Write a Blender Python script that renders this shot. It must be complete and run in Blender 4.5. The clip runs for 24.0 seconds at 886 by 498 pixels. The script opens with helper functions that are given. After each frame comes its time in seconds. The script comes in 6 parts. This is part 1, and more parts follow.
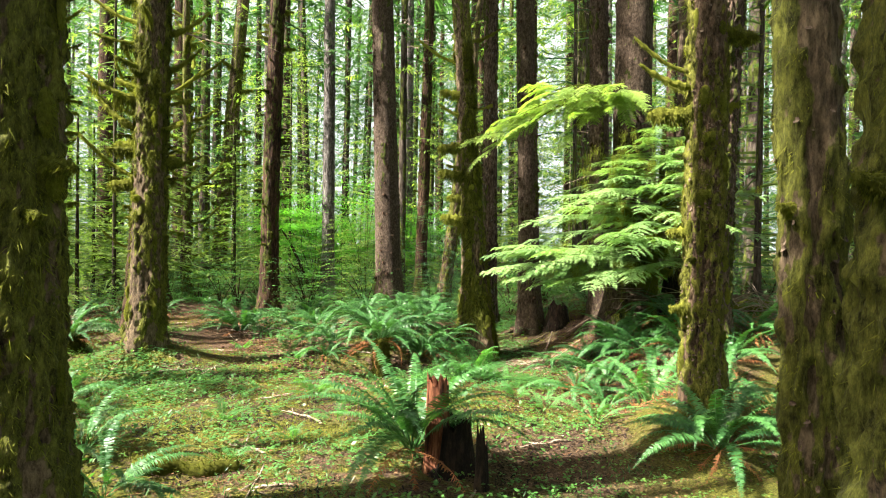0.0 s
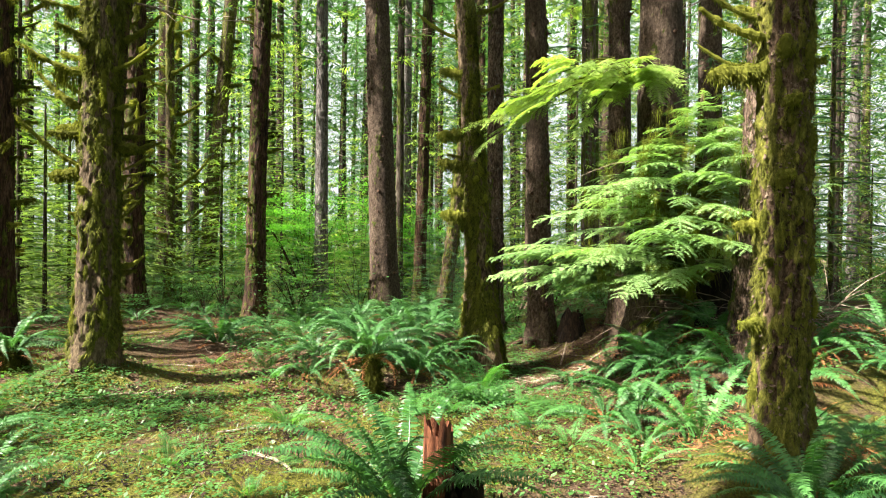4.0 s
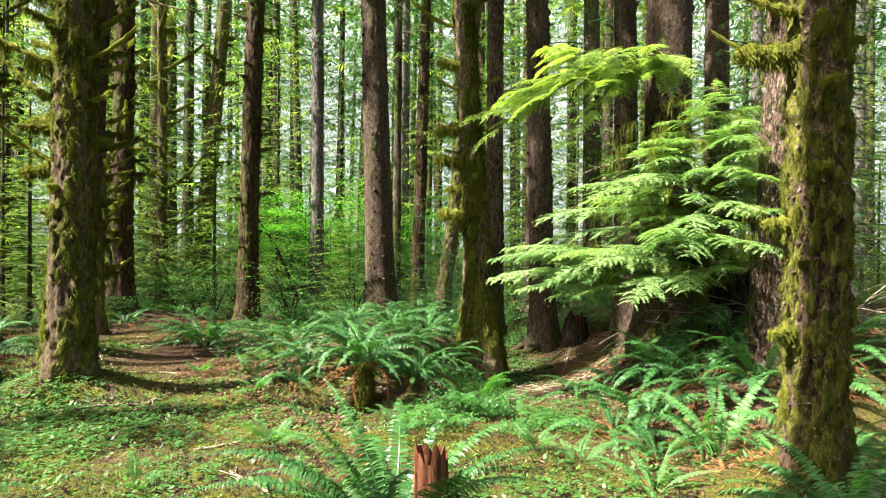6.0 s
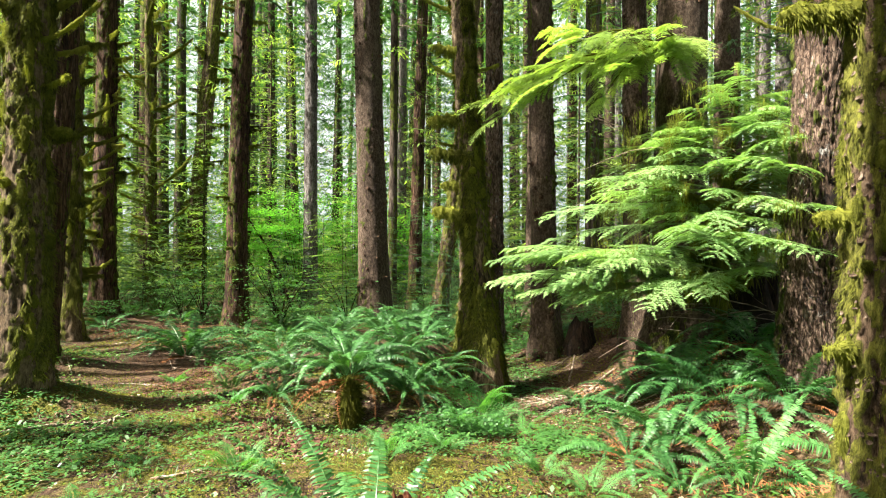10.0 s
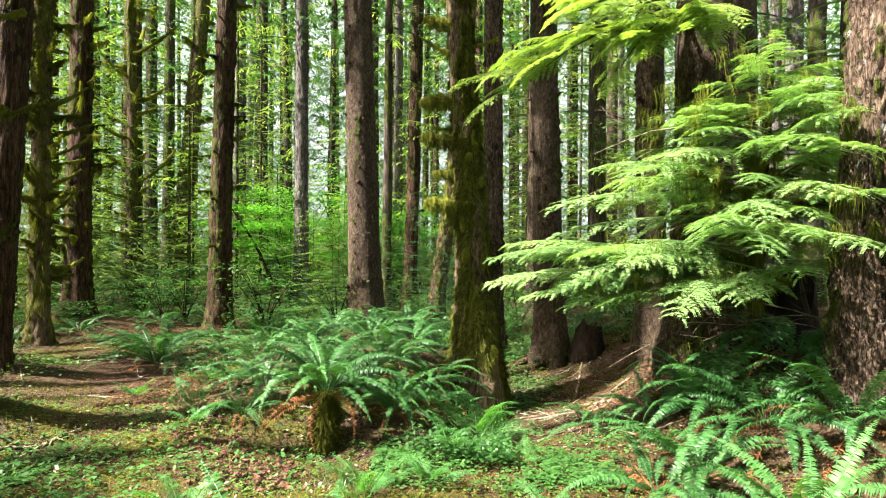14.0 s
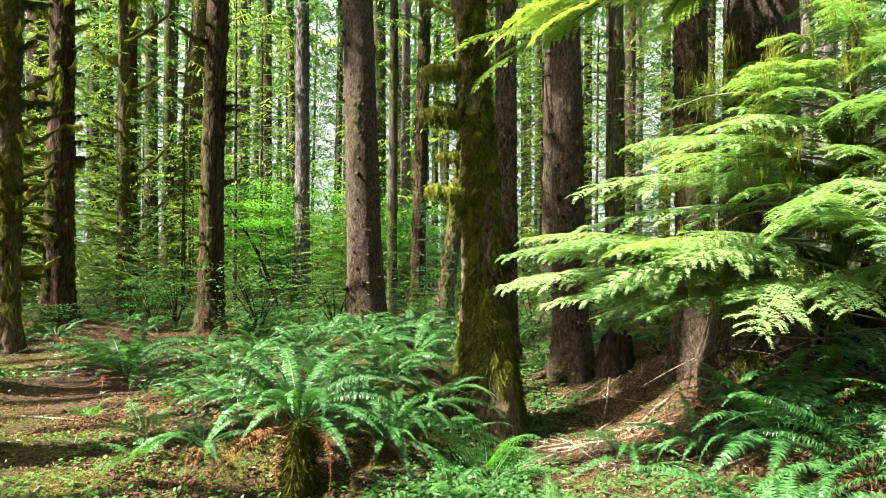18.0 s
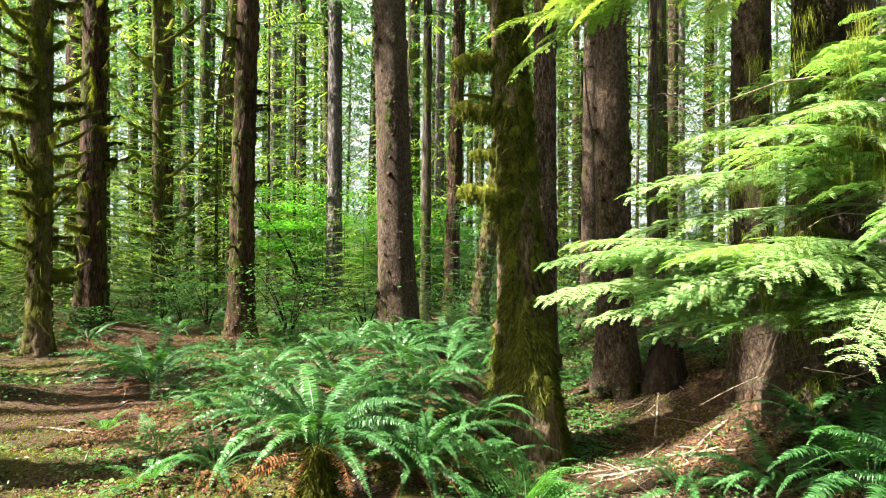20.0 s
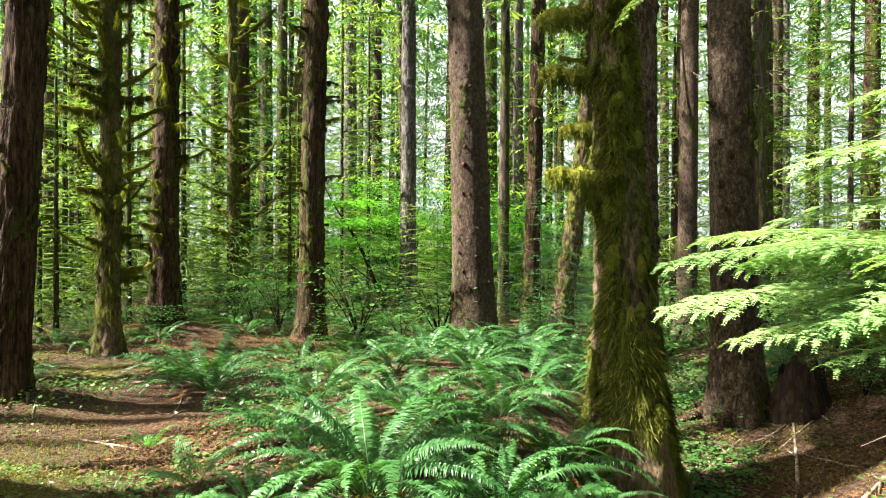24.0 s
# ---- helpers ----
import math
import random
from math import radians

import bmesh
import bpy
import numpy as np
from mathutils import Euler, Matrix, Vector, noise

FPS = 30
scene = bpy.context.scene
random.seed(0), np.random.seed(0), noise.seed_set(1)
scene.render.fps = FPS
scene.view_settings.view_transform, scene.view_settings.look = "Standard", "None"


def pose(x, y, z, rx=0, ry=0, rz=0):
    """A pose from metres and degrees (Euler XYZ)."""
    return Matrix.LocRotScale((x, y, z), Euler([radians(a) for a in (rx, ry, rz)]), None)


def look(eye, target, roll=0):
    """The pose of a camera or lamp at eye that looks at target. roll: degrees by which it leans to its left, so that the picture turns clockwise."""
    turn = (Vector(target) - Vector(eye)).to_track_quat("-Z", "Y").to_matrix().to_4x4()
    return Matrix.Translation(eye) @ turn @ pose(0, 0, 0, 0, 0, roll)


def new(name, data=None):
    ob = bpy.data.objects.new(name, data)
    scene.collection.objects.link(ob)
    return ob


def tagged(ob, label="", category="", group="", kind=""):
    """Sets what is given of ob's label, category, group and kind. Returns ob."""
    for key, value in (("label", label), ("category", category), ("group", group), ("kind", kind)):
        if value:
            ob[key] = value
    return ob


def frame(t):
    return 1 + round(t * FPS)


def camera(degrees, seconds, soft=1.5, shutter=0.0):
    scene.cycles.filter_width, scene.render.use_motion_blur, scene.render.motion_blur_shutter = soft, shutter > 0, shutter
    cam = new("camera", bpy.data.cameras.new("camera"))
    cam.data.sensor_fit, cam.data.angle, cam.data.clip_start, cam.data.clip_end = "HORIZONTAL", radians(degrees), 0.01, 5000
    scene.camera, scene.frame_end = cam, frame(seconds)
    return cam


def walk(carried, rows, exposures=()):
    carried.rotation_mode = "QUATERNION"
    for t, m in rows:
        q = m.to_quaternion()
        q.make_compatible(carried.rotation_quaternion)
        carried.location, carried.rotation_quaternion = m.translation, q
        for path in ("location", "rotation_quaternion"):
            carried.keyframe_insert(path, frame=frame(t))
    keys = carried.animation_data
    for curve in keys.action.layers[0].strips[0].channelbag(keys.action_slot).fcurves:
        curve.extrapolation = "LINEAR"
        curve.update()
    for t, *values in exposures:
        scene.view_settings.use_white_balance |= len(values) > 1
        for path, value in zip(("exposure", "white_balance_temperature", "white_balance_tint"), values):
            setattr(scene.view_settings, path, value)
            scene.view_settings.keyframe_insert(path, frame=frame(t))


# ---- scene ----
cam = camera(71.2, 24.0, soft=1.0)
EXPOSURE, KELVIN, TINT = 2.68, 6560.0, 11.0
METRES, EYE, TILT, LEAN, TURN = 5.0, 1.5, 0.0, 0.0, 0.0
ROWS = [
    (0.0, 0.0, 0.0, 0.0, 0.01, -0.86, -0.83),
    (0.5, -0.0016, 0.0338, -0.0005, 0.01, -0.86, -0.82),
    (1.0, -0.0023, 0.0676, -0.001, 0.0, -0.81, -0.81),
    (1.5, -0.0025, 0.0967, -0.0021, -0.0, -0.81, -0.79),
    (2.0, -0.0029, 0.1265, -0.0039, 0.0, -0.81, -0.77),
    (2.5, -0.003, 0.1518, -0.0054, 0.0, -0.76, -0.75),
    (4.5, -0.0011, 0.2452, -0.0076, -0.03, -0.63, -0.66),
    (5.0, 0.0007, 0.2655, -0.0076, -0.04, -0.63, -0.65),
    (5.5, 0.0023, 0.2836, -0.0075, -0.05, -0.6, -0.63),
    (6.0, 0.0036, 0.3031, -0.0076, -0.06, -0.59, -0.61),
    (6.5, 0.004, 0.32, -0.0078, -0.07, -0.56, -0.61),
    (7.0, 0.0057, 0.3376, -0.0083, -0.08, -0.53, -0.58),
    (7.5, 0.0069, 0.3523, -0.0085, -0.09, -0.53, -0.57),
    (8.0, 0.0078, 0.3671, -0.0085, -0.09, -0.5, -0.56),
    (8.5, 0.0084, 0.3797, -0.0088, -0.1, -0.48, -0.55),
    (9.0, 0.0096, 0.3929, -0.0094, -0.11, -0.46, -0.55),
    (9.5, 0.0114, 0.4048, -0.0097, -0.11, -0.44, -0.54),
    (10.0, 0.0137, 0.4177, -0.0105, -0.11, -0.42, -0.54),
    (10.5, 0.0159, 0.4303, -0.0113, -0.11, -0.43, -0.54),
    (12.5, 0.0205, 0.4963, -0.0142, -0.2, -0.48, -0.57),
    (13.0, 0.0227, 0.5183, -0.0146, -0.19, -0.48, -0.56),
    (13.5, 0.0243, 0.5403, -0.0153, -0.2, -0.49, -0.57),
    (14.0, 0.0257, 0.5651, -0.017, -0.2, -0.52, -0.56),
    (14.5, 0.0274, 0.589, -0.0184, -0.2, -0.52, -0.53),
    (15.0, 0.0287, 0.615, -0.0187, -0.21, -0.49, -0.56),
    (15.5, 0.0307, 0.6389, -0.02, -0.22, -0.51, -0.53),
    (16.0, 0.0329, 0.6643, -0.0223, -0.23, -0.52, -0.51),
    (16.5, 0.0347, 0.6875, -0.0241, -0.23, -0.5, -0.53),
    (17.0, 0.0366, 0.7114, -0.0248, -0.24, -0.49, -0.54),
    (17.5, 0.0372, 0.7327, -0.0252, -0.08, -0.47, -0.52),
    (18.0, 0.0378, 0.7547, -0.0254, 0.83, -0.48, -0.51),
    (18.5, 0.0386, 0.7747, -0.025, 1.8, -0.49, -0.49),
    (20.5, 0.0369, 0.8569, -0.0163, 4.79, -0.5, -0.53),
    (21.0, 0.0359, 0.8779, -0.0159, 5.54, -0.53, -0.5),
    (21.5, 0.0345, 0.8971, -0.016, 6.24, -0.56, -0.5),
    (22.0, 0.0314, 0.9181, -0.017, 7.2, -0.58, -0.47),
    (22.5, 0.0274, 0.9368, -0.0194, 8.04, -0.58, -0.45),
    (23.0, 0.0248, 0.9569, -0.0218, 9.05, -0.58, -0.43),
    (23.5, 0.0221, 0.9755, -0.0224, 9.99, -0.63, -0.4),
    (24.0, 0.0182, 0.9952, -0.022, 11.19, -0.68, -0.38),
]
walk(cam, [(t, pose(0, 0, EYE, TILT, LEAN, TURN) @ pose(METRES * x, METRES * y, METRES * z, 90 + pitch, roll, yaw)) for t, x, y, z, yaw, pitch, roll in ROWS],
     exposures=[(t, EXPOSURE + more, KELVIN, TINT) for t, more in ((0.0, 0.08), (5.0, -0.07), (10.0, -0.07), (17.0, 0.05), (24.0, 0.10))])

# ---- light: high sun from the left, open sky above the trees ----
SUN_WAY = Vector((-0.62, -0.215, 0.80)).normalized()
world = bpy.data.worlds.new("sky")
scene.world = world
world.use_nodes = True
wt = world.node_tree
wt.nodes.clear()
sky = wt.nodes.new("ShaderNodeTexSky")
sky.sky_type = "NISHITA"
sky.sun_disc = False
sky.sun_elevation = math.asin(SUN_WAY.z)
sky.sun_rotation = math.atan2(SUN_WAY.x, SUN_WAY.y)
sky.air_density, sky.dust_density, sky.ozone_density = 0.8, 9.0, 0.2
back = wt.nodes.new("ShaderNodeBackground")
back.inputs["Strength"].default_value = 0.052
wout = wt.nodes.new("ShaderNodeOutputWorld")
wt.links.new(sky.outputs[0], back.inputs["Color"])
wt.links.new(back.outputs[0], wout.inputs["Surface"])
sun = new("sun", bpy.data.lights.new("sun", "SUN"))
sun.data.energy, sun.data.angle, sun.data.color = 5.0, radians(0.6), (1.0, 0.95, 0.84)
sun.matrix_world = look(tuple(SUN_WAY * 60), (0, 0, 0))


# ---- materials ----
def material(name):
    m = bpy.data.materials.new(name)
    m.use_nodes = True
    m.node_tree.nodes.clear()
    return m, m.node_tree


def node(nt, kind, **values):
    n = nt.nodes.new("ShaderNode" + kind)
    for key, value in values.items():
        n.inputs[key].default_value = value
    return n


def noise_of(nt, vector, scale, detail=4.0, rough=0.6):
    n = node(nt, "TexNoise", Scale=scale, Detail=detail, Roughness=rough)
    nt.links.new(vector, n.inputs["Vector"])
    return n.outputs["Fac"]


def ramp(nt, value, stops):
    r = nt.nodes.new("ShaderNodeValToRGB")
    els = r.color_ramp.elements
    while len(els) < len(stops):
        els.new(0.5)
    for e, (p, c) in zip(els, stops):
        e.position, e.color = p, (*c, 1) if len(c) == 3 else c
    nt.links.new(value, r.inputs[0])
    return r.outputs[0]


def blend(nt, fac, a, b, how="MIX"):
    n = nt.nodes.new("ShaderNodeMix")
    n.data_type, n.blend_type = "RGBA", how
    for socket, v in ((n.inputs[0], fac), (n.inputs[6], a), (n.inputs[7], b)):
        if isinstance(v, (int, float)):
            socket.default_value = v
        elif isinstance(v, tuple):
            socket.default_value = (*v, 1)
        else:
            nt.links.new(v, socket)
    return n.outputs[2]


def stretched(nt, sx, sy, sz):
    co = nt.nodes.new("ShaderNodeTexCoord")
    mp = node(nt, "Mapping")
    mp.inputs["Scale"].default_value = (sx, sy, sz)
    nt.links.new(co.outputs["Object"], mp.inputs["Vector"])
    return mp.outputs[0]


def finish(nt, m, colour, rough, bump_of=None, bump=0.4, dist=0.01, translucent=0.0, spec=0.3):
    p = node(nt, "BsdfPrincipled", Roughness=rough)
    p.inputs["Specular IOR Level"].default_value = spec
    nt.links.new(colour, p.inputs["Base Color"])
    if bump_of is not None:
        b = node(nt, "Bump", Strength=bump, Distance=dist)
        nt.links.new(bump_of, b.inputs["Height"])
        nt.links.new(b.outputs[0], p.inputs["Normal"])
    shader = p.outputs[0]
    if translucent:
        tr = node(nt, "BsdfTranslucent")
        nt.links.new(blend(nt, 1.0, colour, (1.35, 1.5, 0.55), "MULTIPLY"), tr.inputs["Color"])
        mix = node(nt, "MixShader", Fac=translucent)
        nt.links.new(shader, mix.inputs[1])
        nt.links.new(tr.outputs[0], mix.inputs[2])
        shader = mix.outputs[0]
    out = nt.nodes.new("ShaderNodeOutputMaterial")
    nt.links.new(shader, out.inputs["Surface"])
    return m


def bark(name, dark, mid, light, scale=30.0, tall=0.25, moss=0.0, moss_colour=(0.065, 0.078, 0.012), bump=0.8, lichen=0.0, plates=0.0, plate_tall=0.5):
    m, nt = material(name)
    v = stretched(nt, 1, 1, tall)
    fine = noise_of(nt, v, scale, 8, 0.75)
    broad = noise_of(nt, stretched(nt, 1, 1, 0.4), 2.6, 4, 0.6)
    both = node(nt, "Math")
    both.operation = "MULTIPLY_ADD"
    both.inputs[1].default_value = 0.45
    nt.links.new(broad, both.inputs[0])
    nt.links.new(fine, both.inputs[2])
    c = ramp(nt, both.outputs[0], [(0.58, dark), (0.71, mid), (0.86, light)])
    height = fine
    if plates:
        # cracked plates: cells bounded by dark seams, their outline bent by noise
        bent = node(nt, "VectorMath")
        bent.operation = "MULTIPLY_ADD"
        wob = node(nt, "TexNoise", Scale=14.0, Detail=3.0)
        co = stretched(nt, 1, 1, plate_tall)
        nt.links.new(co, wob.inputs["Vector"])
        nt.links.new(wob.outputs["Color"], bent.inputs[0])
        bent.inputs[1].default_value = (0.06, 0.06, 0.06)
        nt.links.new(co, bent.inputs[2])
        cells = node(nt, "TexVoronoi", Scale=plates)
        cells.feature = "DISTANCE_TO_EDGE"
        nt.links.new(bent.outputs[0], cells.inputs["Vector"])
        seam = ramp(nt, cells.outputs["Distance"], [(0.0, (0.25, 0.25, 0.25)), (0.07, (1, 1, 1))])
        c = blend(nt, seam, dark, c)
        mixed = node(nt, "Math")
        mixed.operation = "MULTIPLY_ADD"
        mixed.inputs[1].default_value = 0.7
        nt.links.new(seam, mixed.inputs[0])
        nt.links.new(fine, mixed.inputs[2])
        height = mixed.outputs[0]
    if lichen:
        spots = ramp(nt, noise_of(nt, stretched(nt, 1, 1, 0.8), 12, 6, 0.75), [(0.64 - lichen * 0.2, (0, 0, 0)), (0.70 - lichen * 0.1, (1, 1, 1))])
        c = blend(nt, spots, c, (0.24, 0.24, 0.225))
    if moss:
        # the moss that the mesh carries, its edge frayed by noise
        grown = nt.nodes.new("ShaderNodeAttribute")
        grown.attribute_name = "moss"
        fray = node(nt, "Math")
        fray.operation = "MULTIPLY_ADD"
        fray.inputs[1].default_value = 0.9
        nt.links.new(noise_of(nt, stretched(nt, 1, 1, 0.4), 46, 6, 0.75), fray.inputs[0])
        nt.links.new(grown.outputs["Fac"], fray.inputs[2])
        f = ramp(nt, fray.outputs[0], [(0.72, (0, 0, 0)), (0.98, (1, 1, 1))])
        tone = ramp(nt, noise_of(nt, stretched(nt, 1, 1, 0.32), 24, 8, 0.85), [(0.38, tuple(k * 0.12 for k in moss_colour)), (0.52, tuple(k * 0.8 for k in moss_colour)), (0.66, tuple(k * 1.7 for k in moss_colour))])
        c = blend(nt, f, c, tone)
    return finish(nt, m, c, 0.9, height, bump, 0.02, spec=0.15)


def leaf(name, dark, light, translucent=0.4, rough=0.5, spec=0.35, mottle=0.0):
    """Leaf colour varied from piece to piece; mottle adds soft lumps of light and dark, as in moss."""
    m, nt = material(name)
    g = nt.nodes.new("ShaderNodeNewGeometry")
    o = nt.nodes.new("ShaderNodeObjectInfo")
    a = node(nt, "Math")
    a.operation = "MULTIPLY_ADD"
    a.inputs[1].default_value = 0.5
    nt.links.new(o.outputs["Random"], a.inputs[0])
    half = node(nt, "Math")
    half.operation = "MULTIPLY"
    half.inputs[1].default_value = 0.5
    nt.links.new(g.outputs["Random Per Island"], half.inputs[0])
    nt.links.new(half.outputs[0], a.inputs[2])
    value = a.outputs[0]
    if mottle:
        lump = noise_of(nt, nt.nodes.new("ShaderNodeTexCoord").outputs["Object"], 26, 6, 0.75)
        more = node(nt, "Math")
        more.operation = "MULTIPLY_ADD"
        more.inputs[1].default_value = mottle
        nt.links.new(lump, more.inputs[0])
        nt.links.new(value, more.inputs[2])
        less = node(nt, "Math")
        less.operation = "SUBTRACT"
        less.inputs[1].default_value = mottle * 0.5
        nt.links.new(more.outputs[0], less.inputs[0])
        value = less.outputs[0]
    c = ramp(nt, value, [(0.0, dark), (1.0, light)])
    return finish(nt, m, c, rough, translucent=translucent, spec=spec)


BARK_SPRUCE = bark("spruce_bark", (0.020, 0.013, 0.009), (0.060, 0.041, 0.028), (0.125, 0.092, 0.067), 30, 0.5, moss=0.22, bump=1.0, plates=34.0, plate_tall=0.6)
BARK_FIR = bark("furrowed_bark", (0.009, 0.007, 0.006), (0.070, 0.044, 0.030), (0.20, 0.145, 0.11), 34, 0.3, bump=1.0, lichen=0.18, moss=0.12, plates=42.0, plate_tall=0.24)
BARK_GREY = bark("grey_bark", (0.03, 0.024, 0.021), (0.095, 0.082, 0.074), (0.20, 0.185, 0.175), 30, 0.2, bump=1.0, lichen=0.25, plates=20.0, plate_tall=0.16)
BARK_RED = bark("red_brown_bark", (0.007, 0.004, 0.003), (0.042, 0.022, 0.013), (0.11, 0.066, 0.042), 30, 0.16, moss=0.3, bump=1.0, plates=26.0, plate_tall=0.14)
BARK_MOSS = bark("mossy_bark", (0.014, 0.010, 0.006), (0.070, 0.049, 0.029), (0.16, 0.12, 0.075), 34, 0.35, moss=0.54, moss_colour=(0.10, 0.105, 0.019), bump=1.0)
BARK_FLAKY = bark("flaky_bark", (0.012, 0.008, 0.005), (0.06, 0.038, 0.023), (0.14, 0.098, 0.062), 40, 0.4, moss=0.56, moss_colour=(0.12, 0.12, 0.02), bump=1.0)
BARK_FAR = bark("far_bark", (0.010, 0.008, 0.006), (0.038, 0.028, 0.020), (0.095, 0.078, 0.062), 18, 0.2, moss=0.35, moss_colour=(0.07, 0.085, 0.014), bump=1.0)
FLAKE = bark("bark_flake", (0.02, 0.013, 0.009), (0.07, 0.046, 0.031), (0.19, 0.145, 0.11), 30, 1.0, bump=0.5)
MOSS = leaf("moss", (0.024, 0.028, 0.006), (0.20, 0.21, 0.035), 0.38, 0.95, 0.05, 1.3)
MOSS_DARK = leaf("dark_moss", (0.012, 0.013, 0.004), (0.095, 0.10, 0.014), 0.25, 0.95, 0.05, 1.6)
LICHEN = leaf("hanging_lichen", (0.08, 0.095, 0.012), (0.22, 0.235, 0.035), 0.45, 0.9, 0.1)
FERN = leaf("sword_fern_green", (0.012, 0.054, 0.015), (0.070, 0.19, 0.048), 0.28, 0.42, 0.32)
FERN_LIGHT = leaf("lady_fern_green", (0.028, 0.115, 0.026), (0.105, 0.26, 0.068), 0.4, 0.5, 0.35)
FERN_DEAD = leaf("dead_fern_brown", (0.09, 0.035, 0.014), (0.30, 0.13, 0.055), 0.2, 0.8, 0.1)
HEMLOCK = leaf("hemlock_green", (0.085, 0.185, 0.056), (0.32, 0.46, 0.185), 0.32, 0.42, 0.5)
HEMLOCK_GOLD = leaf("hemlock_gold_green", (0.12, 0.20, 0.04), (0.32, 0.42, 0.12), 0.5, 0.5, 0.3)
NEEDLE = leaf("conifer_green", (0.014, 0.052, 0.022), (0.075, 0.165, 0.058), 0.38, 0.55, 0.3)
# paler olive copy of the conifer green, with sunlight put into its colour
NEEDLE_SUNLIT = leaf("conifer_sunlit_olive", (0.065, 0.125, 0.032), (0.23, 0.32, 0.08), 0.5, 0.6, 0.2)
MAPLE = leaf("vine_maple_green", (0.045, 0.18, 0.018), (0.14, 0.37, 0.048), 0.55, 0.5, 0.3)
SHRUB = leaf("shrub_green", (0.020, 0.072, 0.018), (0.075, 0.19, 0.042), 0.4, 0.45, 0.4)
CLOVER = leaf("clover_green", (0.022, 0.06, 0.010), (0.105, 0.20, 0.036), 0.35, 0.5, 0.3)
LITTER = leaf("litter_brown", (0.05, 0.025, 0.013), (0.25, 0.14, 0.072), 0.05, 0.9, 0.1)
LITTER_PALE = leaf("pale_litter", (0.16, 0.11, 0.07), (0.38, 0.31, 0.22), 0.15, 0.8, 0.15)
TWIG = bark("twig_bark", (0.05, 0.035, 0.025), (0.16, 0.12, 0.085), (0.36, 0.30, 0.24), 30, 1.0, bump=0.4)
ROTTEN = bark("rotten_red_wood", (0.014, 0.005, 0.003), (0.10, 0.034, 0.016), (0.25, 0.105, 0.055), 26, 0.12, bump=1.0)
CRUMBLE = bark("crumbled_wood", (0.02, 0.009, 0.006), (0.085, 0.04, 0.026), (0.22, 0.12, 0.085), 30, 1.0, bump=0.6)
ROTTEN_DARK = bark("rotten_dark_wood", (0.004, 0.003, 0.0025), (0.012, 0.008, 0.006), (0.038, 0.024, 0.016), 24, 0.3, bump=1.0, moss=0.15)


def ground_material():
    m, nt = material("forest_floor")
    co = nt.nodes.new("ShaderNodeTexCoord").outputs["Object"]
    fine = noise_of(nt, co, 38, 6, 0.75)
    mid = noise_of(nt, co, 6, 5, 0.7)
    broad = noise_of(nt, co, 0.75, 4, 0.6)
    duff = ramp(nt, fine, [(0.36, (0.018, 0.010, 0.007)), (0.50, (0.078, 0.048, 0.031)), (0.66, (0.18, 0.12, 0.078))])
    moss = ramp(nt, noise_of(nt, co, 60, 5, 0.7), [(0.34, (0.025, 0.030, 0.006)), (0.52, (0.096, 0.096, 0.017)), (0.68, (0.18, 0.175, 0.033))])
    # mossy where the ground is open (left of the fern mound), needle duff under the big trees
    sep = nt.nodes.new("ShaderNodeSeparateXYZ")
    nt.links.new(co, sep.inputs[0])
    side = node(nt, "MapRange")
    side.inputs["From Min"].default_value, side.inputs["From Max"].default_value = 10.0, 7.6
    nt.links.new(sep.outputs["Y"], side.inputs["Value"])
    add = node(nt, "Math")
    add.operation = "ADD"
    nt.links.new(mid, add.inputs[0])
    nt.links.new(broad, add.inputs[1])
    lift = node(nt, "Math")
    lift.operation = "MULTIPLY_ADD"
    lift.inputs[1].default_value = 0.16
    nt.links.new(side.outputs[0], lift.inputs[0])
    nt.links.new(add.outputs[0], lift.inputs[2])
    scaled = node(nt, "MapRange")
    scaled.inputs["From Min"].default_value, scaled.inputs["From Max"].default_value = 1.0, 1.18
    nt.links.new(lift.outputs[0], scaled.inputs["Value"])
    cover = scaled.outputs[0]
    # trodden bare places: the near path on the right and the path that leads off on the left
    for cx, cy, reach in ((0.75, 4.4, 1.1), (-3.9, 10.2, 1.6), (-4.8, 12.6, 1.4), (1.5, 9.4, 1.8), (1.0, 7.6, 1.3), (2.1, 6.7, 1.5), (2.9, 7.7, 1.6), (-1.2, 7.1, 0.8), (-0.9, 5.7, 0.5), (-2.4, 8.8, 1.1), (-3.2, 9.0, 1.1)):
        far = node(nt, "VectorMath")
        far.operation = "DISTANCE"
        far.inputs[1].default_value = (cx, cy, -0.15 if cx < 2 else 0.25)
        nt.links.new(co, far.inputs[0])
        bare = node(nt, "MapRange")
        bare.inputs["From Min"].default_value, bare.inputs["From Max"].default_value = reach * 0.35, reach
        bare.inputs["To Min"].default_value = 0.08
        nt.links.new(far.outputs["Value"], bare.inputs["Value"])
        times = node(nt, "Math")
        times.operation = "MULTIPLY"
        nt.links.new(cover, times.inputs[0])
        nt.links.new(bare.outputs[0], times.inputs[1])
        cover = times.outputs[0]
    c = blend(nt, cover, duff, moss)
    h = node(nt, "Math")
    h.operation = "ADD"
    nt.links.new(fine, h.inputs[0])
    nt.links.new(mid, h.inputs[1])
    return finish(nt, m, c, 0.95, h.outputs[0], 1.0, 0.05, spec=0.1)


GROUND = ground_material()


# ---- mesh tools ----


def hash3(i, j, k):
    n = (i * 73856093) ^ (j * 19349663) ^ (k * 83492791)
    n = (n ^ (n >> 13)) * 1274126177 & 0x7FFFFFFF
    return ((n ^ (n >> 16)) & 0xFFFF) / 65535.0


